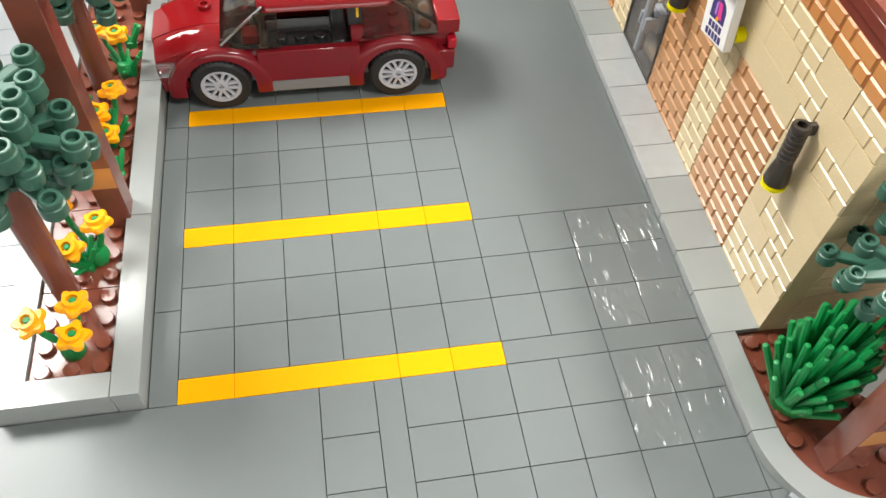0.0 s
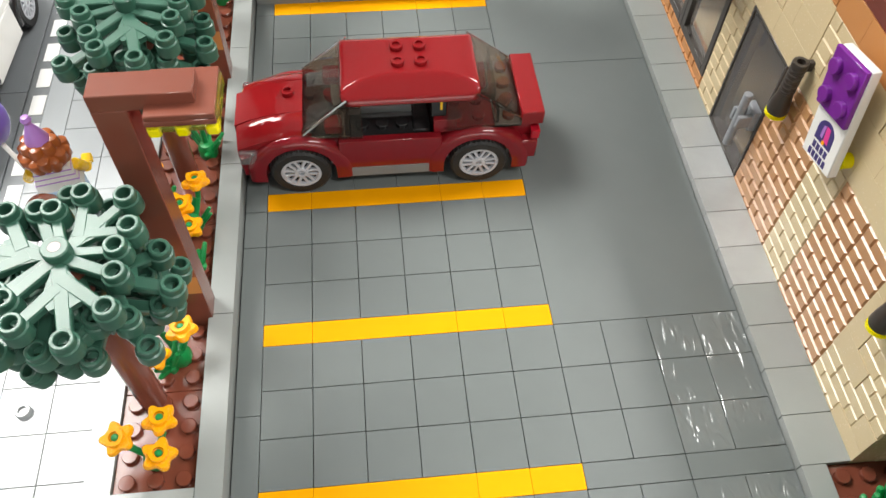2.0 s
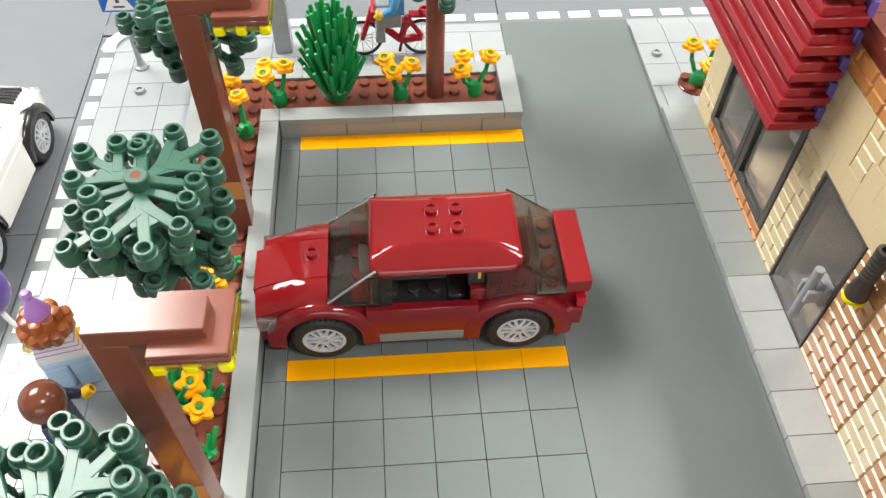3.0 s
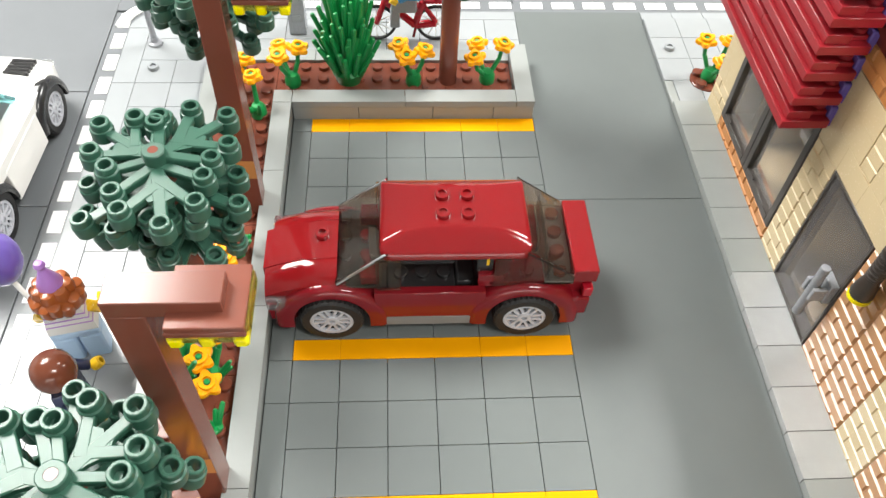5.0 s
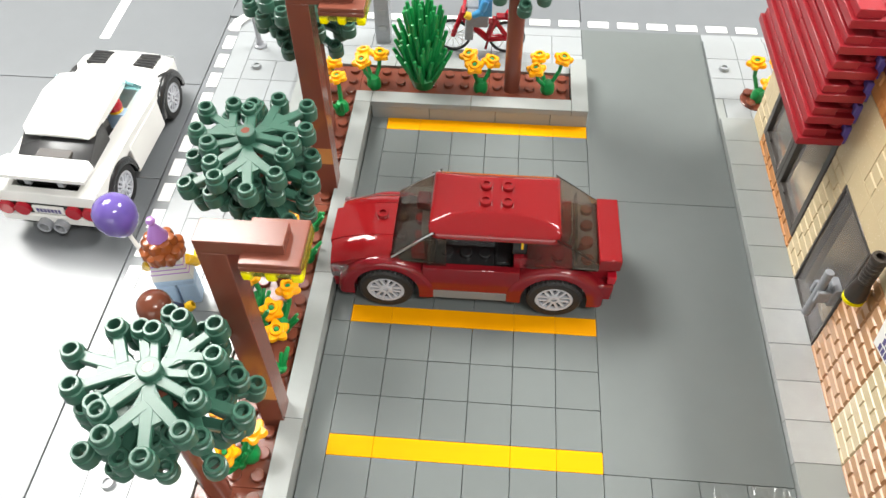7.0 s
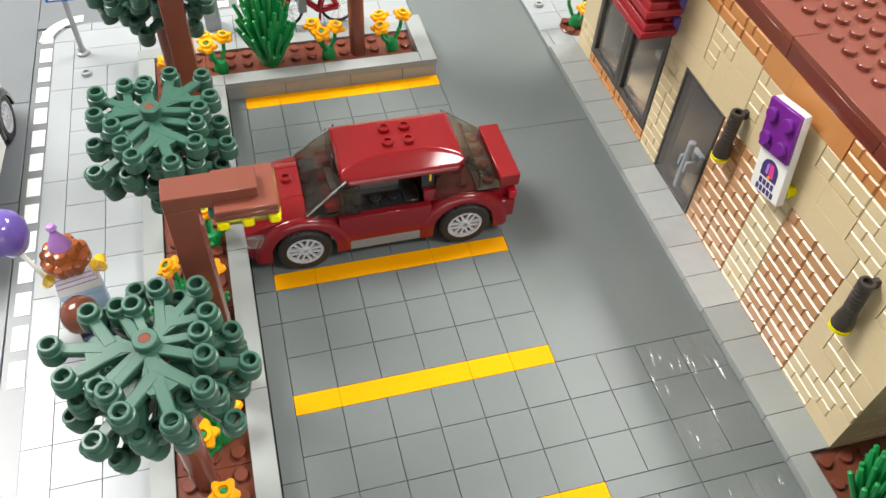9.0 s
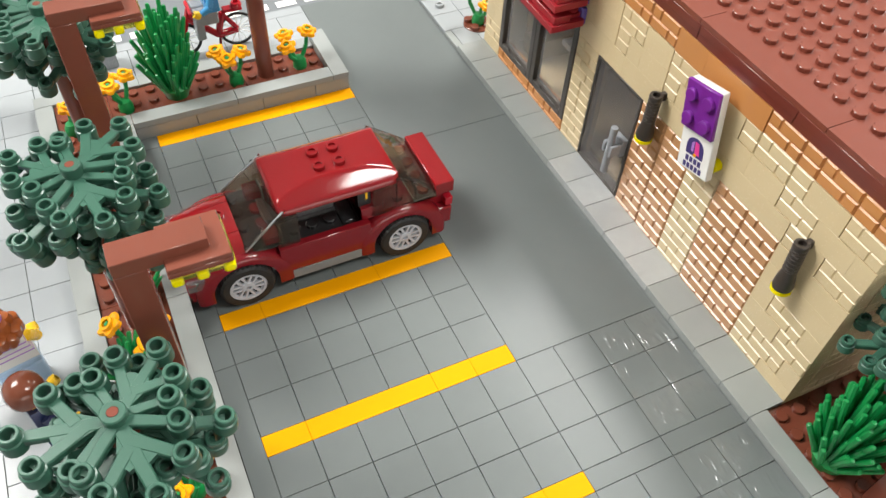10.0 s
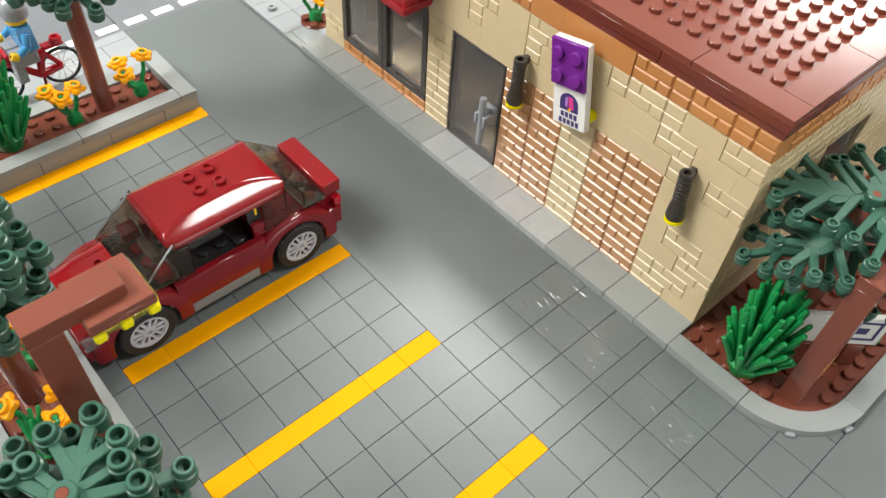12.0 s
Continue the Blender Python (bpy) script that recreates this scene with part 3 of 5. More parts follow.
box(b, -0.95, 0.82, 3.0, 0.02, 1.02, 3.7, 0.04)
box(b, -0.35, 0.18, 2.85, 0.02, 1.06, 3.95, 0.04)
part("handle_bracket", b, MID_GREY, h)


def awning():
    a = thing("awning", (22, 19.5, 0), "stepped dark red awning of stacked plates over the window", "awning")
    for i in range(6):
        x, z = -2.2, 8.0 + 1.2 * i
        b = bmesh.new()
        box(b, x, 0, z, -0.22, 9.4, z + 0.4, 0.03)
        step = part("louvre_plate", b, AWNING_RED, a)
        for y0, y1 in ((0.12, 4.9), (4.92, 9.28)):
            b = bmesh.new()
            box(b, x + 0.17, y0, z + 0.41, x + 1.15, y1, z + 0.8, 0.03)
            part("front_tile", b, AWNING_RED, step)
        b = bmesh.new()
        box(b, x + 1.17, 0.35, z + 0.4, -0.3, 9.2, z + 0.62, 0.03)
        for y in (0.75, 4.7, 8.7):
            stud(b, -0.55, y, z + 0.62)
        part("back_plate", b, AWNING_RED, step)
        for y in (0.5, 8.9):
            b = bmesh.new()
            box(b, -0.3, y - 0.3, z - 0.1, 0.05, y + 0.3, z + 0.9, 0.06)
            part("violet_clip", b, BALLOON, step, "violet clip at the wall")


awning()

# ---- sign and lamps on the wall ----
def wall_sign():
    s = thing("wall_sign", (0, 0, 0), "white upright wall sign with purple studded top and printed badge", "sign")
    turn = pose(0, 0, 0, -10, 0, 3)
    s.matrix_basis = Matrix.Translation((Vector((21.15, 9.38, 9.25)) - turn @ Vector((-0.8, 0, 2.2))) * U) @ turn
    b = bmesh.new()
    box(b, -0.80, -0.95, 0, -0.42, 0.95, 4.4, 0.04)
    part("sign_board", b, WHITE, s)
    b = bmesh.new()
    box(b, -1.0, -0.95, 2.15, -0.80, 0.95, 4.4, 0.03)
    for y in (-0.5, 0.5):
        for z in (2.72, 3.82):
            lathe(b, [(0.3, 0), (0.3, 0.175), (0.27, 0.2), (0, 0.2)], 14, (-1.0, y, z), Matrix.Rotation(radians(-90), 4, "Y"))
    part("purple_plate", b, PURPLE, s, "purple two by two plate with four studs")
    # printed badge: a dark arch with a pink stroke, and two rows of letters as plain bars
    b = bmesh.new()
    arch = [(-0.52, 0.86), (0.52, 0.86), (0.52, 1.3)] + [(0.52 * math.cos(a), 1.3 + 0.48 * math.sin(a)) for a in [math.pi * k / 12 for k in range(1, 12)]] + [(-0.52, 1.3)]
    prism(b, arch, -0.815, -0.79, "x")
    badge = part("badge_arch", b, INK, s, "dark violet printed arch")
    b = bmesh.new()
    prism(b, [(-0.30, 1.00), (-0.02, 1.02), (0.02, 1.62), (-0.22, 1.60)], -0.825, -0.80, "x")
    part("badge_stroke", b, PINK, badge, "pink printed stroke")
    b = bmesh.new()
    prism(b, [(0.08, 1.05), (0.22, 1.08), (0.20, 1.52), (0.06, 1.6)], -0.825, -0.80, "x")
    part("badge_stroke", b, LILAC, badge, "lavender printed stroke")
    b = bmesh.new()
    lathe(b, [(0, -0.01), (0.09, -0.01), (0.09, 0.02), (0, 0.02)], 12, (-0.815, -0.05, 0.95), Matrix.Rotation(radians(-90), 4, "Y"))
    part("badge_dot", b, FLOWER, badge, "small yellow printed dot")
    for z, n, half in ((0.48, 4, 0.5), (0.12, 5, 0.6)):
        for k in range(n):
            w = 2 * half / n
            b = bmesh.new()
            y0 = half - w * (k + 1) + 0.03
            box(b, -0.812, y0, z, -0.79, y0 + w - 0.06, z + 0.28, 0.003)
            part("letter_bar", b, INK, s)
    b = bmesh.new()
    lathe(b, [(0, 0), (0.3, 0), (0.3, 0.38), (0, 0.38)], 12, (-0.42, -0.75, 0.6), Matrix.Rotation(radians(90), 4, "Y"))
    part("mounting_stud", b, AMBER, s)


wall_sign()


def wall_lamp(y, lean=0.0):
    s = thing("wall_lamp", (21.45, y, 5.9), "black flared wall lamp with a yellow lens", "lamp", "black wall lamps")
    s.matrix_basis = s.matrix_basis @ pose(0, 0, 0, lean) @ Matrix.Diagonal((1, 1, 1.1, 1))
    b = bmesh.new()
    prof = [(0, 0.18), (0.5, 0.18), (0.54, 0.28), (0.47, 0.7), (0.39, 1.0), (0.37, 1.12)]
    z = 1.12
    for k in range(6):
        prof += [(0.365, z + 0.02), (0.395, z + 0.05), (0.395, z + 0.12), (0.365, z + 0.15)]
        z += 0.19
    prof += [(0.40, z + 0.02), (0.40, z + 0.2), (0.37, z + 0.24), (0.22, z + 0.24), (0.22, z + 0.05), (0, z + 0.05)]
    prof = [(r * 0.82, z) for r, z in prof]
    lathe(b, prof, 20)
    part("lamp_body", b, LAMP_BLACK, s)
    b = bmesh.new()
    lathe(b, [(0, -0.02), (0.40, -0.02), (0.45, 0.03), (0.45, 0.17), (0, 0.17)], 20)
    part("lens", b, AMBER, s, "yellow clear lens")
    b = bmesh.new()
    box(b, 0.28, -0.14, 2.1, 0.56, 0.14, 2.5, 0.04)
    part("wall_clip", b, LAMP_BLACK, s)


wall_lamp(2.62, -4)
wall_lamp(12.7)


# ---- trees, bushes, flowers ----
def leaf_mesh(size, cup=1.0, lean=0.0, large=False):
    """A flat branching leaf piece: a stem with a broad palm, forks and side shoots, each ending in a hollow stud."""
    b = bmesh.new()
    tips = []
    def arm(p, q, w0, w1, ring=True):
        d = Vector((q[0] - p[0], q[1] - p[1], 0))
        n = Vector((-d.y, d.x, 0)).normalized()
        P, Q = Vector((*p, 0)), Vector((*q, 0))
        c = [P - n * w0, Q - n * w1, Q + n * w1, P + n * w0]
        t = [P - n * w0 * 0.8, Q - n * w1 * 0.8, Q + n * w1 * 0.8, P + n * w0 * 0.8]
        e = 0.006 * len(tips)
        quads(b, [v + Vector((0, 0, 0.06)) for v in c] + [v + Vector((0, 0, 0.27 + e)) for v in c] + [v + Vector((0, 0, 0.32 + e)) for v in t],
              [(3, 2, 1, 0), (8, 9, 10, 11)] + [f for k in range(4) for f in ((k, (k + 1) % 4, 4 + (k + 1) % 4, 4 + k), (4 + k, 4 + (k + 1) % 4, 8 + (k + 1) % 4, 8 + k))])
        if ring:
            tips.append(q)
    if large:
        arm((0.2, 0), (4.7, lean), 0.27, 0.17)
        for p, q in (((2.9, 0), (4.0, 1.05)), ((2.7, 0), (3.9, -1.15)), ((1.7, 0.1), (3.15, 2.0)), ((1.5, -0.1), (2.95, -2.05)), ((0.7, 0.1), (1.75, 2.15)), ((0.6, -0.1), (1.6, -2.05))):
            arm(p, q, 0.22, 0.15)
        palm = [(0.6, 0.2), (1.5, 0.75), (2.1, 0.62), (2.9, 0.5), (3.35, 0.2), (3.3, -0.2), (2.8, -0.5), (2.0, -0.6), (1.4, -0.75), (0.6, -0.2)]
    else:
        arm((0.2, 0), (3.15, lean), 0.27, 0.21)
        arm((0.95, 0.1), (2.35, 1.3), 0.25, 0.2)
        arm((1.25, -0.08), (2.25, -1.25), 0.24, 0.2)
        arm((0.2, 0.12), (1.2, 1.62), 0.22, 0.18)
        arm((0.25, -0.12), (1.35, -1.5), 0.22, 0.18)
        palm = [(0.55, 0.2), (1.3, 0.62), (1.85, 0.62), (2.0, 0.3), (1.9, 0.0), (1.95, -0.3), (1.6, -0.5), (1.2, -0.42), (0.6, -0.2)]
    # palm between the stem and its forks
    prism(b, palm, 0.07, 0.30, "z")
    for x, y in tips:
        lathe(b, [(0.24, 0.63), (0.27, 0.66), (0.35, 0.66), (0.385, 0.62), (0.395, 0.36), (0.46, 0.33), (0.475, 0.28), (0.475, -0.22), (0.43, -0.28), (0.25, -0.28), (0.24, 0.63)], 14, (x, y, 0), Matrix.Scale(cup, 4))
    b.transform(Matrix.Scale(size, 4))
    return mesh_of("leaf_branch", b, LEAF, angle=35)


LEAVES, SHORT_LEAVES, WIDE_LEAVES = leaf_mesh(0.92, 0.92, 0.12), leaf_mesh(0.78, 1.08, -0.1), leaf_mesh(0.93, 0.72, 0.1, True)


def tree(x, y, z, top, label, turn=0.0, layers=3, seed=1, low=None, drop=0.85):
    r = random.Random(seed)
    t = thing("tree", (x, y, z), label, "tree", "toy trees")
    h = top - z
    b = bmesh.new()
    lathe(b, [(0, 0), (0.5, 0), (0.5, h - 0.4), (0.45, h - 0.3), (0, h - 0.3)], 18)
    part("trunk", b, POST_BROWN, t, "smooth round reddish brown trunk")
    b = bmesh.new()
    lathe(b, [(0, 0.30), (0.17, 0.30), (0.17, 0.42), (0.36, 0.42), (0.4, 0.38), (0.4, -0.3), (0, -0.3)], 14, (0, 0, h))
    hub = part("top_hub", b, LEAF, t)
    b = bmesh.new()
    lathe(b, [(0, 0.36), (0.19, 0.36), (0.21, 0.32), (0.21, 0.1), (0, 0.1)], 12, (0, 0, h + 0.06))
    part("hub_pin", b, ROOF_BROWN, hub)
    for k in range(layers):
        pieces = (3, 3, 3, 2)[k]
        for q in range(pieces):
            a = turn + 360 / pieces * q + (0, 58, 24, 100)[k]
            me = low or (LEAVES if k or q != 1 else SHORT_LEAVES)
            place("leaf_branch", me, t, (0, 0, h - 0.15 - 0.1 * q - drop * k), a + r.uniform(-8, 8), ry=(0, 6, 13, 22)[k] + r.uniform(-4, 4))
    return t


tree(-3.88, 4.65, 0.62, 10.35, "dark green leafed toy tree at the planter's near end", -74, 4, 1)
tree(-3.5, 15.75, 0.62, 10.25, "dark green leafed toy tree between the lamp posts", 35, 4, 2)
tree(-3.3, 27.0, 0.62, 10.3, "dark green leafed toy tree behind the far lamp post", 15, 3, 3)
tree(7.4, 31.5, 0.62, 10.9, "dark green leafed toy tree in the far flower bed", 5, 3, 4)
tree(25.3, -3.2, 0.16, 9.3, "dark green leafed toy tree beside the restaurant corner", 120, 3, 5, WIDE_LEAVES, 1.1)


def bush(x, y, z, label, seed, size=1.0):
    r = random.Random(seed)
    t = thing("spiky_bush", (x, y, z), label, "bush", "spiky bushes")
    b = bmesh.new()
    lathe(b, [(0, 0), (0.7, 0), (0.78, 0.3), (0.95, 0.75), (0.6, 1.2), (0, 1.5)], 14)
    part("bush_base", b, GREEN, t)
    for k in range(84):
        tier = k / 84
        a = k * 2.399 + r.uniform(-0.2, 0.2)
        lean = radians(4 + 21 * (1 - tier) ** 0.9 + r.uniform(-5, 5))
        ln = (2.0 + 1.9 * tier + r.uniform(-0.2, 0.3)) * size
        out = Vector((math.cos(a), math.sin(a), 0))
        foot = out * 0.62 * (1 - 0.55 * tier) + Vector((0, 0, 0.25 + 1.3 * tier))
        way = out * math.sin(lean) + Vector((0, 0, math.cos(lean)))
        leaf = new("leaf_blade", BLADE)
        leaf.matrix_basis = Matrix.Translation(foot * U) @ way.to_track_quat("Z", "Y").to_matrix().to_4x4() @ Matrix.Diagonal((1, 1, ln / 3, 1))
        leaf.parent = t


BLADE = bmesh.new()
rod(BLADE, (0, 0, 0), (0, 0, 3), 0.17, 0.125, 7, True)
BLADE = mesh_of("leaf_blade", BLADE, GREEN)
bush(1.95, 31.6, 0.62, "tall bright green spiky bush in the flower bed", 11, 1.15)
bush(21.95, -3.0, 0.16, "bright green spiky bush at the restaurant corner", 12, 1.12)


def flower_meshes():
    b = bmesh.new()
    n = 40
    def rim(k, s):
        a = 2 * math.pi * k / n
        c = math.cos(5 * a)
        return (s * (0.53 + 0.10 * c) * math.cos(a), s * (0.53 + 0.10 * c) * math.sin(a))
    levels = [(0.75, 0.0), (1.0, 0.06), (1.0, 0.2), (0.9, 0.28)]
    rings = [[b.verts.new((*rim(k, s), z + 0.05 * max(0, math.cos(5 * 2 * math.pi * k / n)))) for k in range(n)] for s, z in levels]
    for p, q in zip(rings, rings[1:]):
        for k in range(n):
            b.faces.new([p[k], p[(k + 1) % n], q[(k + 1) % n], q[k]])
    b.faces.new(rings[0][::-1])
    b.faces.new(rings[-1])
    lathe(b, [(0.36, 0.24), (0.33, 0.46), (0.19, 0.46), (0.19, 0.30), (0, 0.30)], 14)
    head = mesh_of("flower_head", b, FLOWER, angle=50)
    b = bmesh.new()
    lathe(b, [(0.13, 0.2), (0.13, 0.38), (0.08, 0.42), (0, 0.42)], 10)
    tip = mesh_of("stem_tip", b, GREEN)
    return head, tip


HEAD, TIP = flower_meshes()


def flowers(x, y, z, heads, label="yellow toy flowers on green stems", leaves=0, seed=0):
    """A plant: a green foot with bent stems, each with a yellow flower head at an offset (dx, dy, height)."""
    r = random.Random(seed)
    t = thing("flower_plant", (x, y, z), label, "flower", "yellow flowers")
    b = bmesh.new()
    lathe(b, [(0, 0), (0.40, 0), (0.44, 0.1), (0.42, 0.5), (0.3, 0.75), (0, 0.8)], 12)
    for dx, dy, h in heads:
        rod(b, (dx * 0.15, dy * 0.15, 0.4), (dx * 0.8, dy * 0.8, h * 0.65), 0.13, seg=8)
        rod(b, (dx * 0.8, dy * 0.8, h * 0.6), (dx, dy, h + 0.05), 0.12, seg=8)
    for k in range(leaves):
        a = r.uniform(0, 6.28)
        rod(b, (0.2 * math.cos(a), 0.2 * math.sin(a), 0.2), (0.9 * math.cos(a), 0.9 * math.sin(a), r.uniform(0.7, 1.5)), 0.16, 0.08, 7, True)
    part("stem", b, GREEN, t)
    for dx, dy, h in heads:
        a = r.uniform(0, 72)
        tilt = (r.uniform(-14, 6) + 12 * dy, 14 * dx)
        f = place("flower_head", HEAD, t, (dx, dy, h), a, "", -tilt[0], tilt[1])
        place("stem_tip", TIP, f)


Z = 0.62
flowers(-3.5, 2.3, Z, [(0.55, -0.55, 1.75), (0.5, 0.65, 1.9), (-0.85, 0.15, 1.85)], seed=1)
flowers(-3.0, 6.4, Z, [(0.45, 0.1, 1.9), (-0.55, -0.6, 1.5), (-0.95, 1.0, 2.0)], seed=2)
flowers(-3.0, 12.8, Z, [(0.4, 0.95, 1.9), (-0.25, 0.0, 1.6), (-1.4, 1.5, 1.9), (0.1, -0.9, 1.2)], seed=3, leaves=6)
flowers(-2.7, 17.2, Z, [(-0.05, 0.2, 2.0), (-0.9, 1.0, 1.7)], seed=4, leaves=5)
flowers(-2.7, 28.6, Z, [(-0.1, 0.35, 2.1)], "single yellow toy flower on a green stem", 2, 5)
flowers(-4.2, 30.2, Z, [(0.1, 0.3, 1.4), (0.7, 0.8, 1.6)], seed=15)
flowers(-1.1, 31.1, Z, [(-0.55, -0.35, 2.0), (0.4, 0.5, 1.9), (-0.6, 0.9, 1.7)], seed=6)
flowers(5.5, 31.2, Z, [(-0.4, -0.4, 2.0), (0.55, 0.2, 1.9), (-0.75, 0.7, 1.9)], seed=7)
flowers(9.6, 31.4, Z, [(-0.8, -0.6, 1.9), (-0.6, 0.6, 1.9), (0.75, 0.4, 2.0)], seed=8)
pot = thing("round_flower_bed", (22.5, 31.95, 0.05), "small round brown bed set into the pavement", "planter")
b = bmesh.new()
lathe(b, [(0, 0), (1.0, 0), (1.0, 0.22), (0.95, 0.26), (0, 0.26)], 24)
for dx, dy in ((-0.5, -0.5), (0.5, -0.5), (-0.5, 0.5), (0.5, 0.5)):
    stud(b, dx, dy, 0.26)
part("bed_plate", b, BROWN, pot)
flowers(22.5, 31.95, 0.31, [(-0.5, 0.7, 2.0), (0.1, -0.85, 1.7), (0.8, 0.7, 1.9)], "yellow toy flowers in the round bed", 0, 9)

# low green blades in the bed
for x, y, seed, blades, tall in ((-2.6, 10.6, 21, 6, 1.5), (-4.3, 12.7, 22, 16, 2.5), (-2.7, 19.3, 23, 6, 1.5), (-3.4, 6.0, 24, 6, 1.5), (28.2, -6.2, 25, 6, 1.5)):
    r = random.Random(seed)
    t = thing("grass_tuft", (x, y, Z if x < 20 else 0.16), "small bright green plastic leaf sprig in the bed", "plant", "leaf sprigs")
    b = bmesh.new()
    lathe(b, [(0, 0), (0.3, 0), (0.3, 0.3), (0, 0.35)], 10)
    for q in range(blades):
        a = r.uniform(0, 6.28)
        out = 0.5 * tall * r.uniform(0.6, 1.1)
        rod(b, (0.1 * math.cos(a), 0.1 * math.sin(a), 0.2), (out * math.cos(a), out * math.sin(a), tall * r.uniform(0.35, 1.0)), 0.15, 0.1, 7, True)
    part("foliage", b, GREEN, t)


# ---- lamp posts in the planter ----
def lamp_post(x, y, z, label, top=12.6):
    t = thing("lamp_post", (x, y, z), label, "lamp post", "brown lamp posts")
    h = top - z
    b = bmesh.new()
    box(b, -0.5, -0.5, 0, 0.5, 0.5, h, 0.03)
    part("post", b, POST_BROWN, t)
    b = bmesh.new()
    box(b, -0.5, -0.5, h, 2.45, 0.5, h + 0.6, 0.03)
    part("arm", b, POST_BROWN, t)
    b = bmesh.new()
    box(b, 1.0, -1.0, h - 0.2, 3.0, 1.0, h - 0.004, 0.03)
    box(b, 1.02, -0.98, h - 0.004, 3.0, 1.0, h + 0.2, 0.03)
    hood = part("hood", b, POST_BROWN, t)
    b = bmesh.new()
    box(b, 1.03, -1.02, h - 0.42, 2.97, 0.97, h - 0.21, 0.04)
    box(b, 2.95, -0.9, h - 0.42, 3.06, 0.9, h + 0.06, 0.03)
    part("light_panel", b, AMBER_CLEAR, hood, "glossy clear yellow light panel")
    for dx in (1.22, 2.0, 2.84):
        b = bmesh.new()
        box(b, dx - 0.19, -1.06, h - 0.60, dx + 0.19, -0.6, h - 0.22, 0.07)
        part("light_knob", b, AMBER, hood, "bright yellow knob")
    # orange reflection low on the post, painted as a thin plate
    b = bmesh.new()
    box(b, -0.49, -0.505, 2.4, 0.49, -0.49, 3.5, 0.004)
    part("faded_patch", b, ORANGE, t)


lamp_post(-2.3, 8.35, 0.62, "reddish brown brick lamp post with a yellow light panel")
lamp_post(-2.3, 22.2, 0.62, "reddish brown brick lamp post in the planter's far half")
lamp_post(22.6, -5.3, 0.16, "reddish brown brick lamp post at the rounded kerb", 8.0)


# ---- red car ----
def wheel_meshes(r, w):
    b = bmesh.new()
    n = 144
    rings = []
    for k in range(n):
        a = 2 * math.pi * k / n
        tread = 0.035 if k % 4 < 2 else -0.025
        prof = [(r * 0.69, 0), (r * 0.92, 0.0), (r + tread * 0.6, 0.1), (r + tread, 0.16), (r + tread, w * 0.48), (r - 0.02, w * 0.5), (r - 0.02, w * 0.54), (r - 0.02 - tread + 0.03, w * 0.56), (r, w - 0.12), (r * 0.9, w), (r * 0.69, w)]
        rings.append([b.verts.new((q * math.cos(a), q * math.sin(a), z)) for q, z in prof])
    for p, q in zip(rings, rings[1:] + rings[:1]):
        for k in range(len(p) - 1):
            b.faces.new([p[k], q[k], q[k + 1], p[k + 1]])
    tyre = mesh_of("tyre", b, RUBBER, angle=30)
    b = bmesh.new()
    q = r * 0.70
    lathe(b, [(q, 0.25), (q, 0.0), (q * 0.97, -0.03), (q * 0.83, -0.03), (q * 0.79, 0.12)], 32)
    lathe(b, [(q * 0.15, 0.2), (q * 0.15, -0.03), (q * 0.30, -0.03), (q * 0.34, 0.02), (q * 0.34, 0.2)], 14)
    box(b, -q * 0.14, -0.04, 0.02, q * 0.14, 0.04, 0.2, 0.01)
    def spoke(p, r0, r1):
        (x0, y0), (x1, y1) = p
        d = Vector((x1 - x0, y1 - y0, 0)).normalized()
        n = Vector((-d.y, d.x, 0))
        c = [Vector((x0, y0, 0)) - n * r0, Vector((x1, y1, 0)) - n * r1, Vector((x1, y1, 0)) + n * r1, Vector((x0, y0, 0)) + n * r0]
        quads(b, c + [v + Vector((0, 0, 0.14)) for v in c], [(0, 1, 2, 3), (4, 5, 6, 7), (0, 1, 5, 4), (1, 2, 6, 5), (2, 3, 7, 6), (3, 0, 4, 7)])
    def polar(f, a):
        return (q * f * math.cos(a), q * f * math.sin(a))
    for k in range(6):
        a = 2 * math.pi * k / 6
        for e in (-1, 1):
            spoke((polar(0.28, a + 0.42 * e), polar(0.9, a + 0.20 * e)), 0.056, 0.066)
    rim = mesh_of("rim", b, RIM, angle=30)
    b = bmesh.new()
    lathe(b, [(0, 0.2), (q * 0.98, 0.2), (q * 0.98, w - 0.1), (0, w - 0.1)], 20)
    core = mesh_of("wheel_core", b, BLACK)
    return tyre, rim, core


def add_wheel(car, meshes, x, y, z, outward):
    """outward: +1 faces +y of the car, -1 faces -y."""
    tyre, rim, core = meshes
    w = new("wheel", core)
    w.matrix_basis = pose(x * U, y * U, z * U, 90 if outward < 0 else -90, 0, 0) @ pose(0, 0, 0, 180, 0, 0)
    w.parent = car
    place("tyre", tyre, w)
    place("rim", rim, w, (0, 0, 0.06))


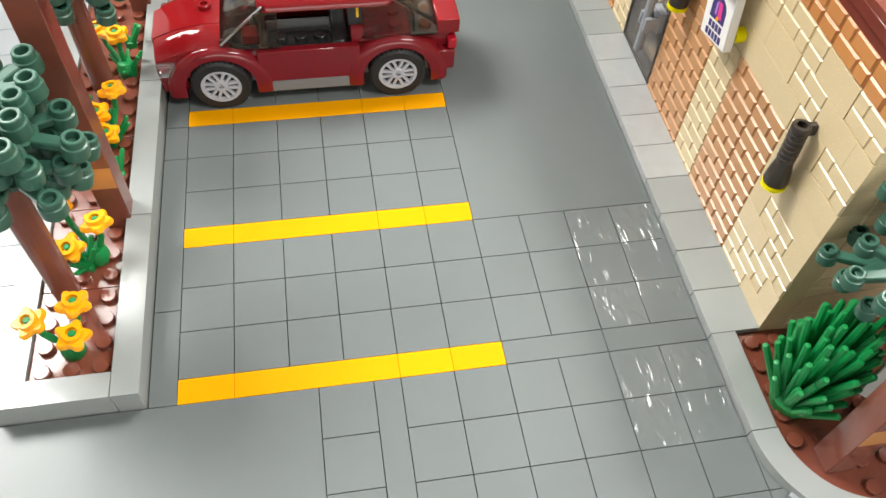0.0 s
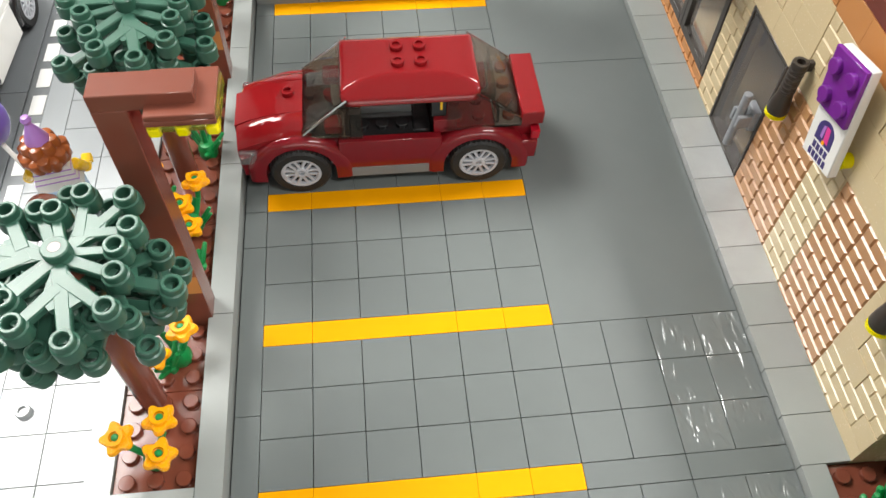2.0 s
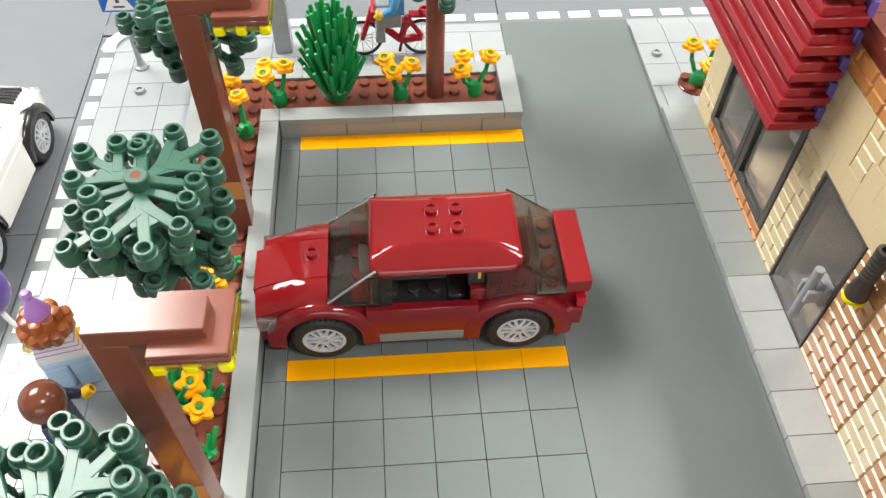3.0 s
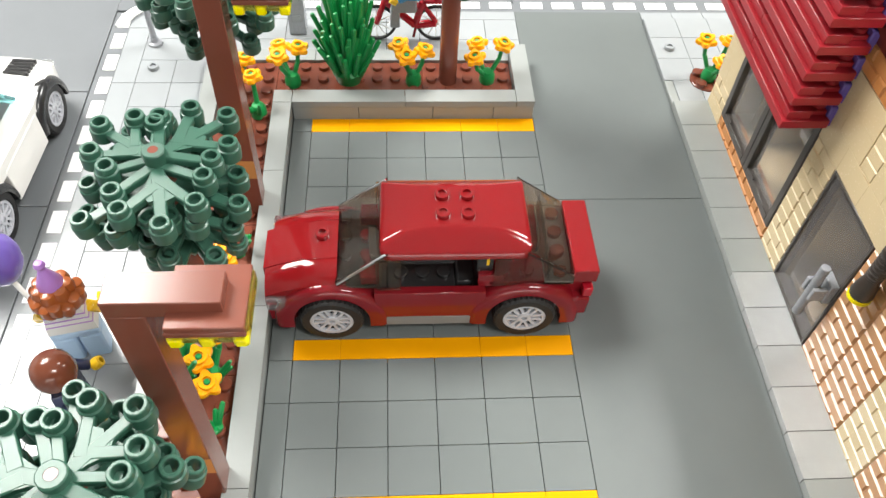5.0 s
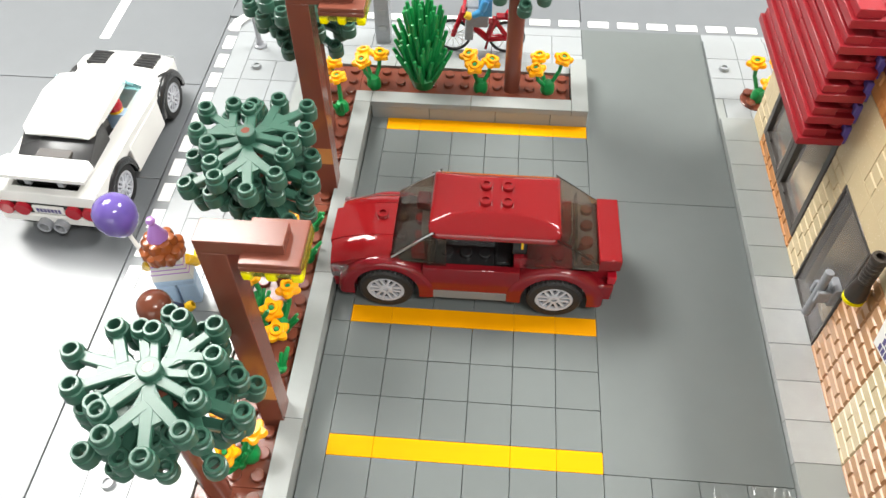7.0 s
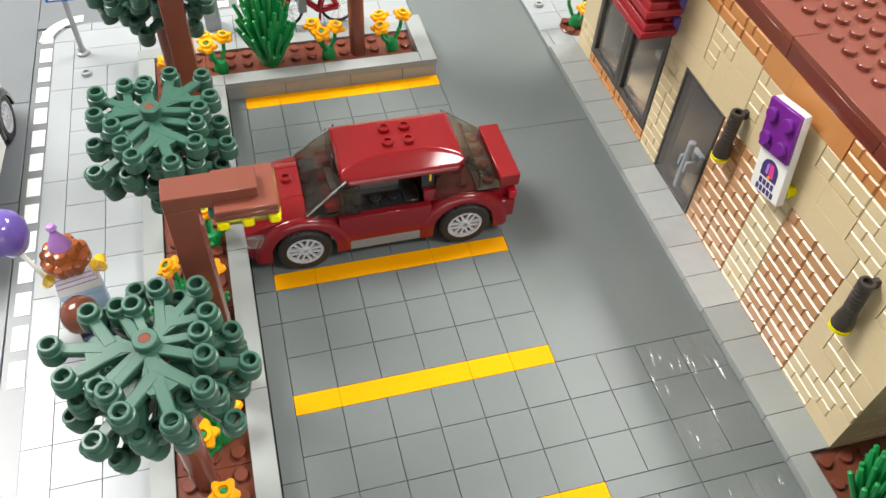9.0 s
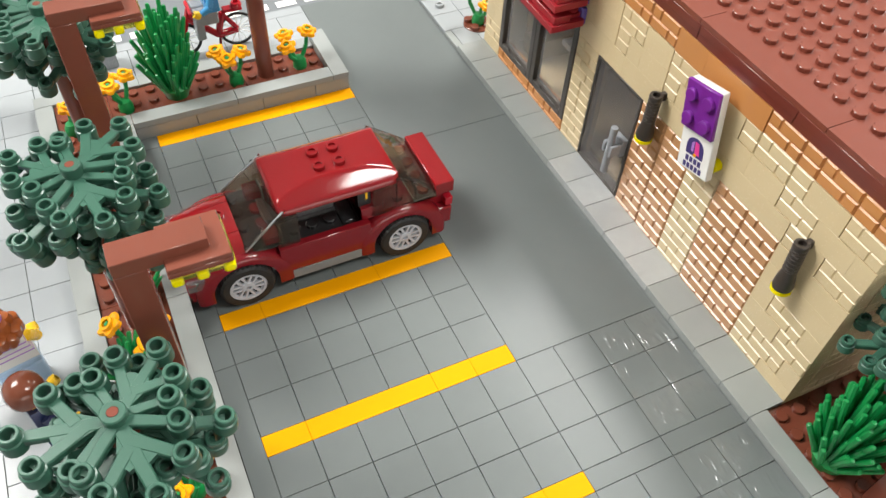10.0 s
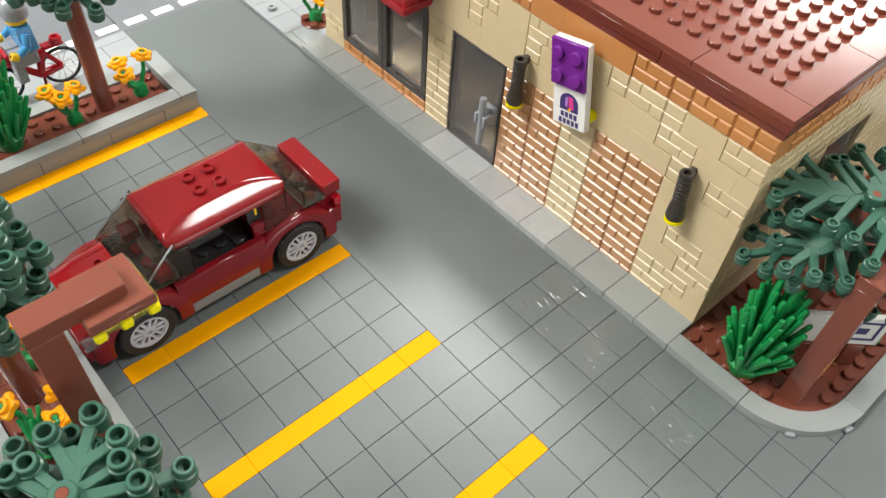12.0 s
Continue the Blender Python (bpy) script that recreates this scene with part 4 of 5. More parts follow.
def arch_mesh(ri, ro, depth, material, end=1.0, wide=1.0, foot=0.0):
    """Half a ring over a wheel; wide stretches its outer edge lengthwise, foot lengthens both ends downwards."""
    b = bmesh.new()
    n = 28
    rings = []
    prof = [(ri, 0)] + [(ro - 0.34 + 0.34 * math.sin(q * math.pi / 12), 0.34 - 0.34 * math.cos(q * math.pi / 12)) for q in range(7)] + [(ro, depth), (ri, depth)]
    for k in range(n + 1):
        a = math.pi * k / n
        rings.append([b.verts.new((r * math.cos(a) * (1.0 if r == ri else wide), d, r * math.sin(a) * (1.0 if r == ri else end) - (foot if k in (0, n) else 0.0))) for r, d in prof])
    for p, q in zip(rings, rings[1:]):
        for k in range(len(prof)):
            j = (k + 1) % len(prof)
            b.faces.new([p[k], p[j], q[j], q[k]])
    b.faces.new(rings[0])
    b.faces.new(rings[-1][::-1])
    return mesh_of("wheel_arch", b, material)


def loft(b, sections):
    """Skins a row of equal outlines and closes both ends."""
    rings = [[b.verts.new(p) for p in s] for s in sections]
    n = len(rings[0])
    for p, q in zip(rings, rings[1:]):
        for k in range(n):
            b.faces.new([p[k], p[(k + 1) % n], q[(k + 1) % n], q[k]])
    b.faces.new(rings[0][::-1])
    b.faces.new(rings[-1])


def red_car(x, y):
    car = thing("toy_car", (x, y, 0), "glossy red brick-built toy coupe parked in a bay", "car")
    W = 2.55
    ws = wheel_meshes(1.32, 1.3)
    for wx, zz in ((1.7, 1.3), (9.82, 1.3)):
        add_wheel(car, ws, wx, -W - 0.1, zz, -1)
        add_wheel(car, ws, wx, W + 0.1, zz, 1)
    b = bmesh.new()
    box(b, 0.4, -1.5, 0.55, 11.6, 1.5, 1.1, 0.04)
    box(b, 3.6, -2.35, 0.55, 7.9, 2.35, 1.15, 0.04)
    part("chassis", b, SILL_GREY, car, "mid grey sill and floor")
    b = bmesh.new()
    box(b, 3.5, -2.35, 1.15, 8.1, -1.95, 2.85, 0.04)
    part("door_panel", b, DARK_RED, car)
    b = bmesh.new()
    box(b, 3.5, 1.95, 1.15, 8.1, 2.35, 2.85, 0.04)
    part("door_panel", b, DARK_RED, car)
    am = arch_mesh(1.6, 2.08, 0.75, DARK_RED, wide=1.17, foot=0.42)
    for wx in (1.7, 9.82):
        place("wheel_arch", am, car, (wx, -W + 0.12, 1.05))
        place("wheel_arch", am, car, (wx, W - 0.12, 1.05), 180)
    b = bmesh.new()
    box(b, -0.1, -1.8, 1.2, 3.4, 1.8, 2.85, 0.05)
    part("front_body", b, DARK_RED, car)
    b = bmesh.new()
    box(b, 8.1, -1.8, 1.2, 12.3, 1.8, 3.1, 0.05)
    part("rear_body", b, DARK_RED, car)
    # hood: a middle panel and two side panels that curve down to the nose and the wings
    def hood_panel(y0, y1, nose, drop, parent=None):
        b = bmesh.new()
        secs = []
        for k in range(11):
            u = k / 10
            px = nose + (2.0 - nose) * u
            pz = 2.95 + 0.65 * (1 - (1 - u) ** 2.2)
            top = []
            for q in range(9):
                v = q / 8
                out = v if y1 > 1.5 else 1 - v if y0 < -1.5 else 0.0
                top.append((px, y0 + (y1 - y0) * v, pz - drop * out ** 2.2))
            secs.append(top + [(px, y1, 2.2), (px, y0, 2.2)])
        loft(b, secs)
        return part("hood" if parent is None else "hood_side", b, RED, parent or car, "bright red curved hood" if parent is None else "", angle=40)
    hood = hood_panel(-1.01, 1.01, -1.08, 0.0)
    hood_panel(-2.08, -1.04, -0.98, 0.5, hood)
    hood_panel(1.04, 2.08, -0.80, 0.5, hood)
    b = bmesh.new()
    lathe(b, [(0.3, -0.1), (0.3, 0.19), (0.27, 0.22), (0.17, 0.22), (0.17, 0.08), (0, 0.08)], 14, (1.35, 0.2, 3.58))
    part("hood_stud", b, RED, hood)
    # bumper and lights
    b = bmesh.new()
    box(b, -1.0, -2.1, 0.7, 0.2, 2.1, 1.75, 0.12)
    part("front_bumper", b, DARK_RED, car)
    for s in (-1, 1):
        b = bmesh.new()
        box(b, -0.95, s * 2.0 - 0.36, 1.76, -0.12, s * 2.0 + 0.36, 2.46, 0.07)
        part("headlight", b, CLEAR, car, "clear headlight block")
    b = bmesh.new()
    box(b, 11.3, -2.3, 1.1, 12.55, 2.3, 2.2, 0.08)
    part("rear_bumper", b, DARK_RED, car)
    for s in (-1, 1):
        b = bmesh.new()
        box(b, 12.2, s * 1.75 - 0.45, 2.22, 12.62, s * 1.75 + 0.45, 2.75, 0.05)
        part("tail_light", b, TAIL_RED, car)
    b = bmesh.new()
    box(b, 11.7, -1.98, 2.95, 12.75, 1.98, 3.7, 0.05)
    part("spoiler", b, RED, car, "bright red rear spoiler")
    # belt plates with studs seen through the clear parts
    b = bmesh.new()
    box(b, 1.95, -2.05, 2.85, 3.6, 2.05, 3.05, 0.03)
    dash = part("dash_plate", b, BLACK, car)
    b = bmesh.new()
    for sy in (-1.5, -0.5, 0.5, 1.5):
        stud(b, 2.3, sy, 3.05, 12)
    part("dash_studs", b, BLACK, dash)
    b = bmesh.new()
    for sy in (-1.5, -0.5, 0.5, 1.5):
        stud(b, 3.2, sy, 3.05, 12)
    part("dash_studs", b, DARK_RED, dash, "dark red studs behind the windshield")
    b = bmesh.new()
    prism(b, [(3.3, 3.05), (3.9, 3.05), (3.6, 3.7), (3.3, 3.75)], -0.9, 0.5, "y", 0.03)
    part("dash_console", b, SILL_GREY, dash, "grey dashboard block")
    for s in (-1, 1):
        b = bmesh.new()
        box(b, 2.95, s * 1.55 - 0.4, 3.06, 3.72, s * 1.55 + 0.4, 3.5, 0.03)
        end = part("dash_end", b, DARK_RED, dash, "dark red end block")
        b = bmesh.new()
        box(b, 3.73, s * 1.55 - 0.4, 2.9, 3.82, s * 1.55 + 0.4, 3.6, 0.02)
        part("end_plate", b, LIGHT_GREY, end, "thin light grey plate")
    b = bmesh.new()
    box(b, 8.2, -2.05, 3.0, 10.5, 2.05, 3.2, 0.03)
    for sx in (8.8, 9.8):
        for sy in (-1.5, -0.5, 0.5, 1.5):
            stud(b, sx, sy, 3.2, 12)
    shelf = part("parcel_plate", b, DARK_RED, car)
    b = bmesh.new()
    box(b, 10.52, -2.05, 3.0, 11.7, 2.05, 3.15, 0.03)
    part("boot_plate", b, SILL_GREY, shelf)
    b = bmesh.new()
    for sy in (-1.5, -0.5, 0.5, 1.5):
        stud(b, 11.2, sy, 3.15, 12)
    part("boot_studs", b, BROWN, shelf)
    b = bmesh.new()
    box(b, 4.0, -1.8, 1.2, 8.0, 1.8, 1.6, 0.03)
    box(b, 6.9, -1.7, 1.6, 7.7, 1.7, 2.7, 0.1)
    inner = part("interior", b, BLACK, car, "black interior with seat")
    b = bmesh.new()
    box(b, 4.0, -0.3, 2.5, 6.88, -0.15, 2.95, 0.03)
    part("seat_rail", b, SILL_GREY, inner, "mid grey plate")
    b = bmesh.new()
    box(b, 4.0, -1.85, 2.2, 6.88, -0.56, 2.55, 0.03)
    for sx in (4.6, 5.5, 6.4):
        stud(b, sx, -1.1, 2.55, 14)
    part("floor_plate", b, BLACK, inner)
    b = bmesh.new()
    lathe(b, [(0.3, 0), (0.42, 0.06), (0.3, 0.12)], 16, (4.3, 0.9, 3.0), Matrix.Rotation(radians(-60), 4, "Y"))
    part("steering_wheel", b, MID_GREY, car)
    # sheared clear windows front and rear
    def canopy(name, x0, z0, x1, z1, hw0, hw1, base):
        b = bmesh.new()
        def sec(px, pz, hw):
            top = [(px, s * hw, pz - 0.10 * abs(s) ** 3) for s in (-1, -0.6, 0, 0.6, 1)]
            low = [(px, s * (hw - 0.14), pz - 0.14) for s in (1, 0.6, 0, -0.6, -1)]
            return top + low
        loft(b, [sec(x0, z0, hw0), sec((x0 + x1) / 2, (z0 + z1) / 2 + 0.07, (hw0 + hw1) / 2), sec(x1, z1, hw1)])
        for s in (-1, 1):
            tri = [(x0, z0 - 0.05), (x1, z1 - 0.1), (x1, base), (x0, base)] if x0 < x1 else [(x1, base), (x1, z1 - 0.1), (x0, z0 - 0.05), (x0, base)]
            prism(b, tri, s * hw0 - 0.06, s * hw0 + 0.06, "y")
        pane = part(name, b, SMOKED, car, "smoky brown clear plastic")
        return pane
    canopy("windshield", 1.95, 3.4, 4.1, 5.15, 2.05, 1.9, 3.0)
    canopy("rear_window", 11.7, 3.5, 9.6, 5.15, 2.05, 1.9, 3.05)
    b = bmesh.new()
    box(b, 10.55, -1.95, 3.2, 10.68, 1.95, 3.95, 0.02)
    for s in (-1, 1):
        box(b, 8.7, s * 2.06 - 0.05, 3.02, 11.6, s * 2.06 + 0.05, 3.12, 0.02)
    part("window_ledge", b, SMOKED, car)
    # bright edge line of the clear windshield, put into light grey rods
    for s in (-1, 1):
        b = bmesh.new()
        rod(b, (2.0, s * 2.1, 3.22), (4.0, s * 2.0, 5.0), 0.05, seg=6)
        part("window_trim", b, LIGHT_GREY, car)
    for s in (-1, 1):
        b = bmesh.new()
        box(b, 7.75, s * 1.9 - 0.15, 2.85, 8.8, s * 1.9 + 0.15, 3.62, 0.04)
        pillar = part("rear_pillar", b, DARK_RED, car)
        b = bmesh.new()
        box(b, 7.65, s * 1.75 - 0.08, 3.63, 8.34, s * 1.75 + 0.08, 4.85, 0.03)
        part("roof_post", b, BLACK, pillar, "black post under the roof")
        if s < 0:
            b = bmesh.new()
            box(b, 8.04, -1.87, 4.05, 8.16, -1.82, 4.6, 0.02)
            part("seat_belt", b, SKIN, pillar, "narrow bright yellow strip")
    for s in (-1, 1):
        b = bmesh.new()
        box(b, 3.6, s * 2.12 - 0.06, 2.86, 4.6, s * 2.12 + 0.06, 4.75, 0.03)
        part("quarter_glass", b, SMOKED, car)
        b = bmesh.new()
        box(b, 8.35, s * 2.09 - 0.05, 3.0, 9.55, s * 2.09 + 0.05, 4.75, 0.02)
        part("side_glass", b, SMOKED, car)
    # roof: arched lengthwise, with rounded flanks that meet the top in a soft crest
    b = bmesh.new()
    nx, ny = 72, 44
    rows = []
    for i in range(nx + 1):
        px = 3.76 + 6.06 * i / nx
        inset = min(px - 3.76, 9.82 - px)
        corner = 0.0 if inset > 0.5 else 0.5 - math.sqrt(max(0.0, 0.25 - (0.5 - inset) ** 2))
        hw = 2.08 - 0.85 * corner
        zx = 5.64 - 0.40 * (abs(px - 6.79) / 3.03) ** 2.6 - 0.18 * max(0.0, 1 - inset / 0.14) ** 2
        row = []
        for k in range(ny + 1):
            py = hw * (-1 + 2 * k / ny)
            u = max(0.0, (abs(py) - 1.05) / 1.03)
            zy = 5.64 - 0.74 * u ** 1.12 - 0.14 * max(0.0, 1 - (hw - abs(py)) / 0.1) ** 2
            d = zx - zy
            row.append(b.verts.new((px, py, (zx + zy - math.sqrt(d * d + 0.0006)) / 2 + 0.012)))
        rows.append(row)
    for p, q in zip(rows, rows[1:]):
        for k in range(ny):
            b.faces.new([p[k], q[k], q[k + 1], p[k + 1]])
    rim = rows[0] + [r[-1] for r in rows[1:-1]] + rows[-1][::-1] + [r[0] for r in rows[-2:0:-1]]
    low = [b.verts.new((v.co.x, v.co.y, 4.74)) for v in rim]
    for k in range(len(rim)):
        n = (k + 1) % len(rim)
        b.faces.new([rim[k], rim[n], low[n], low[k]])
    b.faces.new(low)
    rf = part("roof_shell", b, RED, car, "bright red rounded roof", angle=50)
    sm = bmesh.new()
    lathe(sm, [(0.3, -0.05), (0.3, 0.175), (0.27, 0.205), (0.17, 0.205), (0.17, 0.1), (0, 0.1)], 16)
    sm = mesh_of("roof_stud", sm, RED)
    for sx in (6.3, 7.3):
        for sy in (-0.5, 0.5):
            place("roof_stud", sm, rf, (sx, sy, 5.63))


red_car(0, 17.68)


# ---- white car on the road ----
def white_car(x, y, rz):
    car = thing("toy_sports_car", (x, y, -0.08), "white brick-built toy sports car with black arches on the road", "car", rz=rz)
    ws = wheel_meshes(1.3, 1.3)
    for wx in (-3.75, 3.75):
        add_wheel(car, ws, wx, -3.0, 1.32, -1)
        add_wheel(car, ws, wx, 3.0, 1.32, 1)
    b = bmesh.new()
    box(b, -6.2, -2.1, 0.5, 6.1, 2.1, 1.3, 0.05)
    part("chassis", b, BLACK, car)
    for s in (-1, 1):
        b = bmesh.new()
        box(b, -2.0, s * 2.6 - 0.35, 0.7, 2.0, s * 2.6 + 0.35, 2.6, 0.05)
        part("side_panel", b, WHITE, car)
        b = bmesh.new()
        prism(b, [(-5.95, 2.3), (-5.95, 3.0), (-2.0, 3.1), (2.3, 2.95), (2.3, 2.5)], s * 2.35 - 0.55, s * 2.35 + 0.55, "y", 0.04)
        part("side_deck", b, WHITE, car)
    am = arch_mesh(1.45, 1.9, 0.7, BLACK)
    for wx in (-3.75, 3.75):
        place("wheel_arch", am, car, (wx, -3.05, 1.05))
        place("wheel_arch", am, car, (wx, 3.05, 1.05), 180)
    b = bmesh.new()
    secs = []
    for px, pz, hw in ((2.2, 3.1, 2.75), (4.0, 3.2, 2.8), (5.2, 3.1, 2.75), (6.0, 2.75, 2.5), (6.4, 2.1, 2.2), (6.5, 1.5, 2.0)):
        secs.append([(px, s * hw, pz - 0.3 * abs(s) ** 3) for s in (-1, -0.6, -0.2, 0.2, 0.6, 1)] + [(px, hw, 1.0), (px, -hw, 1.0)])
    loft(b, secs)
    hood = part("front_hood", b, WHITE, car, angle=45)
    for s in (-1, 1):
        b = bmesh.new()
        for k in range(5):
            box(b, 4.15 + 0.28 * k, s * 1.45 - 0.6, 3.0 - 0.03 * k, 4.33 + 0.28 * k, s * 1.45 + 0.6, 3.26 - 0.04 * k, 0.02)
        part("vent_grille", b, BLACK, hood)
        b = bmesh.new()
        box(b, 6.0, s * 2.0 - 0.3, 1.85, 6.5, s * 2.0 + 0.3, 2.3, 0.06)
        part("headlight", b, CLEAR, car)
    # windscreen, dash, roof
    b = bmesh.new()
    prism(b, [(2.3, 3.05), (2.5, 3.1), (1.2, 4.55), (1.0, 4.5)], -2.05, 2.05, "y", 0.03)
    part("windscreen", b, AQUA, car, "pale aqua clear windscreen")
    b = bmesh.new()
    secs = []
    for px, pz, hw in ((-3.3, 4.35, 1.75), (-2.95, 4.58, 1.95), (-0.3, 4.85, 2.0), (1.4, 4.62, 1.9), (1.7, 4.4, 1.8)):
        secs.append([(px, s * hw, pz - 0.12 * abs(s) ** 4) for s in (-1, -0.7, 0, 0.7, 1)] + [(px, s * hw, 4.2) for s in (1, 0, -1)])
    loft(b, secs)
    part("roof_panel", b, WHITE, car, angle=45)
    b = bmesh.new()
    prism(b, [(-5.4, 3.0), (-2.7, 4.3), (-2.0, 4.3), (-2.0, 2.6), (-5.4, 2.6)], -2.0, 2.0, "y", 0.05)
    part("engine_cover", b, BLACK, car, "black engine cover behind the roof")
    b = bmesh.new()
    box(b, -4.4, -0.95, 3.5, -3.6, 0.95, 3.78, 0.06)
    part("engine_window", b, LAMP_BLACK, car)
    b = bmesh.new()
    box(b, -2.0, -1.9, 1.3, 2.2, 1.9, 1.45, 0.05)
    box(b, -1.6, -1.6, 2.0, -0.9, 1.6, 3.9, 0.1)
    part("interior", b, BLACK, car)
    # tail: wing, lights, plate, exhausts
    b = bmesh.new()
    prism(b, [(-1.0, -2.6), (0.15, -2.6), (0.5, -2.2), (0.5, 2.2), (0.15, 2.6), (-1.0, 2.6)], 3.75, 4.0, "z", 0.04)
    part("rear_wing", b, WHITE, car, at=(-5.1, 0, 0))
    b = bmesh.new()
    for s in (-0.9, 0.9):
        box(b, -5.75, s - 0.2, 3.0, -5.2, s + 0.2, 3.76, 0.05)
    part("wing_stay", b, MID_GREY, car)
    b = bmesh.new()
    box(b, -6.3, -2.85, 2.2, -5.8, 2.85, 3.0, 0.06)
    part("tail_panel", b, WHITE, car)
    b = bmesh.new()
    box(b, -6.4, -2.9, 0.8, -5.6, 2.9, 1.45, 0.1)
    part("rear_bumper", b, WHITE, car)
    b = bmesh.new()
    box(b, -6.28, -2.6, 1.42, -5.8, 2.6, 2.2, 0.04)
    part("tail_board", b, BLACK, car)
    for yy in (-2.3, -1.4, 1.4, 2.3):
        b = bmesh.new()
        lathe(b, [(0, 0), (0.4, 0), (0.42, 0.05), (0.42, 0.3), (0, 0.3)], 16, (-6.52, yy, 1.85), Matrix.Rotation(radians(90), 4, "Y"))
        part("tail_light", b, TAIL_RED, car, "round red tail light")
    b = bmesh.new()
    box(b, -6.4, -0.85, 1.6, -6.26, 0.85, 2.1, 0.02)
    plate = part("number_plate", b, WHITE, car)
    for k in range(7):
        b = bmesh.new()
        box(b, -6.42, -0.7 + 0.2 * k, 1.72, -6.39, -0.56 + 0.2 * k, 1.98, 0.003)
        part("plate_bar", b, INK, plate)
    for yy in (-0.45, 0.45):
        b = bmesh.new()
        lathe(b, [(0.26, 0.5), (0.26, 0.02), (0.36, 0.0), (0.38, 0.1), (0.38, 0.6), (0, 0.6)], 16, (-6.8, yy, 0.9), Matrix.Rotation(radians(90), 4, "Y"))
        part("exhaust", b, MID_GREY, car)


white_car(-16.1, 24.85, 87)


# ---- toy figures: plain one-piece dolls ----
def toy_figure(name, x, y, z, rz, label, mats, hat=0, seated=False, hair_r=0.66):
    """mats: legs, torso, arms, skin, hair, hat."""
    b = bmesh.new()
    marks = []
    def mark(i):
        for f in b.faces[marks[-1] if marks else 0:]:
            f.material_index = i
        b.faces.ensure_lookup_table()
        marks.append(len(b.faces))
    b.faces.ensure_lookup_table()
    if seated:
        box(b, -0.95, -0.25, 1.1, -0.05, 1.2, 1.95, 0.08)
        box(b, 0.05, -0.25, 1.1, 0.95, 1.2, 1.95, 0.08)
        box(b, -0.95, 0.7, 0.1, -0.05, 1.25, 1.2, 0.08)
        box(b, 0.05, 0.7, 0.1, 0.95, 1.25, 1.2, 0.08)
    else:
        box(b, -0.95, -0.45, 0, -0.05, 0.45, 1.55, 0.08)
        box(b, 0.05, -0.45, 0, 0.95, 0.45, 1.55, 0.08)
        box(b, -0.95, -0.45, 1.55, 0.95, 0.45, 1.95, 0.08)
    b.faces.ensure_lookup_table()
    mark(0)
    loft(b, [[(-w, -0.42, h), (w, -0.42, h), (w, 0.42, h), (-w, 0.42, h)] for w, h in ((0.95, 1.95), (0.9, 2.4), (0.72, 3.25), (0.66, 3.33))])
    b.faces.ensure_lookup_table()
    mark(1)
    for s in (-1, 1):
        rod(b, (s * 0.85, 0, 3.0), (s * 1.2, 0.25, 2.4), 0.26, 0.24, 10, True)
        rod(b, (s * 1.18, 0.2, 2.45), (s * 1.15, 0.75, 2.1), 0.24, 0.2, 10)
    b.faces.ensure_lookup_table()
    mark(2)
    for s in (-1, 1):
        lathe(b, [(0.12, 0.0), (0.24, 0.02), (0.26, 0.2), (0.22, 0.4), (0.12, 0.42)], 10, (s * 1.15, 0.85, 2.0), Matrix.Rotation(radians(-60), 4, "X"))
    lathe(b, [(0, 3.3), (0.4, 3.3), (0.58, 3.45), (0.6, 3.6), (0.6, 4.2), (0.5, 4.4), (0, 4.4)], 18)
    b.faces.ensure_lookup_table()
    mark(3)
    lathe(b, [(0.56, 3.75), (hair_r + 0.04, 3.72), (hair_r + 0.08, 4.0), (hair_r, 4.4), (hair_r * 0.7, 4.68), (0, 4.8)], 18, (0, -0.06, 0))
    if hat == 1:
        # curls: a full lower row that leaves the face open, a tighter upper row
        for k in range(9):
            a = math.pi * (0.88 + 1.24 * k / 8)
            lathe(b, [(0, -0.5), (0.24, -0.36), (0.34, 0), (0.25, 0.32), (0, 0.44)], 10, (0.72 * math.cos(a), 0.68 * math.sin(a), 3.92 - 0.14 * (k % 2)), Matrix.Rotation(radians(14), 4, (-math.sin(a), math.cos(a), 0)))
        for k in range(7):
            a = 2 * math.pi * k / 7
            lathe(b, [(0, -0.4), (0.24, -0.28), (0.32, 0), (0.24, 0.26), (0, 0.34)], 10, (0.5 * math.cos(a), 0.5 * math.sin(a), 4.42))
    b.faces.ensure_lookup_table()
    mark(4)
    if hat == 1:
        for w, h in ((0.885, 2.45), (0.82, 2.75), (0.755, 3.05)):
            box(b, -w - 0.012, -0.435, h, w + 0.012, 0.435, h + 0.07, 0.01)
        lathe(b, [(0, 4.65), (0.47, 4.65), (0.49, 4.74), (0.3, 5.2), (0.13, 5.62), (0.16, 5.68), (0.22, 5.82), (0.15, 5.98), (0, 6.02)], 16)
    if hat == 2:
        lathe(b, [(0.7, 4.0), (0.74, 4.2), (0.6, 4.65), (0.3, 4.85), (0, 4.9)], 16)
    b.faces.ensure_lookup_table()
    mark(5)
    me = mesh_of(name, b, *mats, angle=42)
    ob = place(name, me, None, (x, y, z), rz)
    return tagged(ob, label, "toy figure", "toy figures")


toy_figure("toy_figure", -8.55, 14.75, 0.01, 12, "toy figure with orange hair and lavender party hat, striped top", (PALE_BLUE, WHITE, SKIN, SKIN, HAIR, LILAC), 1)
toy_figure("toy_figure", -7.75, 11.4, 0.01, -70, "toy figure with smooth brown hair and navy jacket", (NAVY, NAVY, NAVY, SKIN, HAIR_BROWN, HAIR_BROWN), 0, False, 0.72)
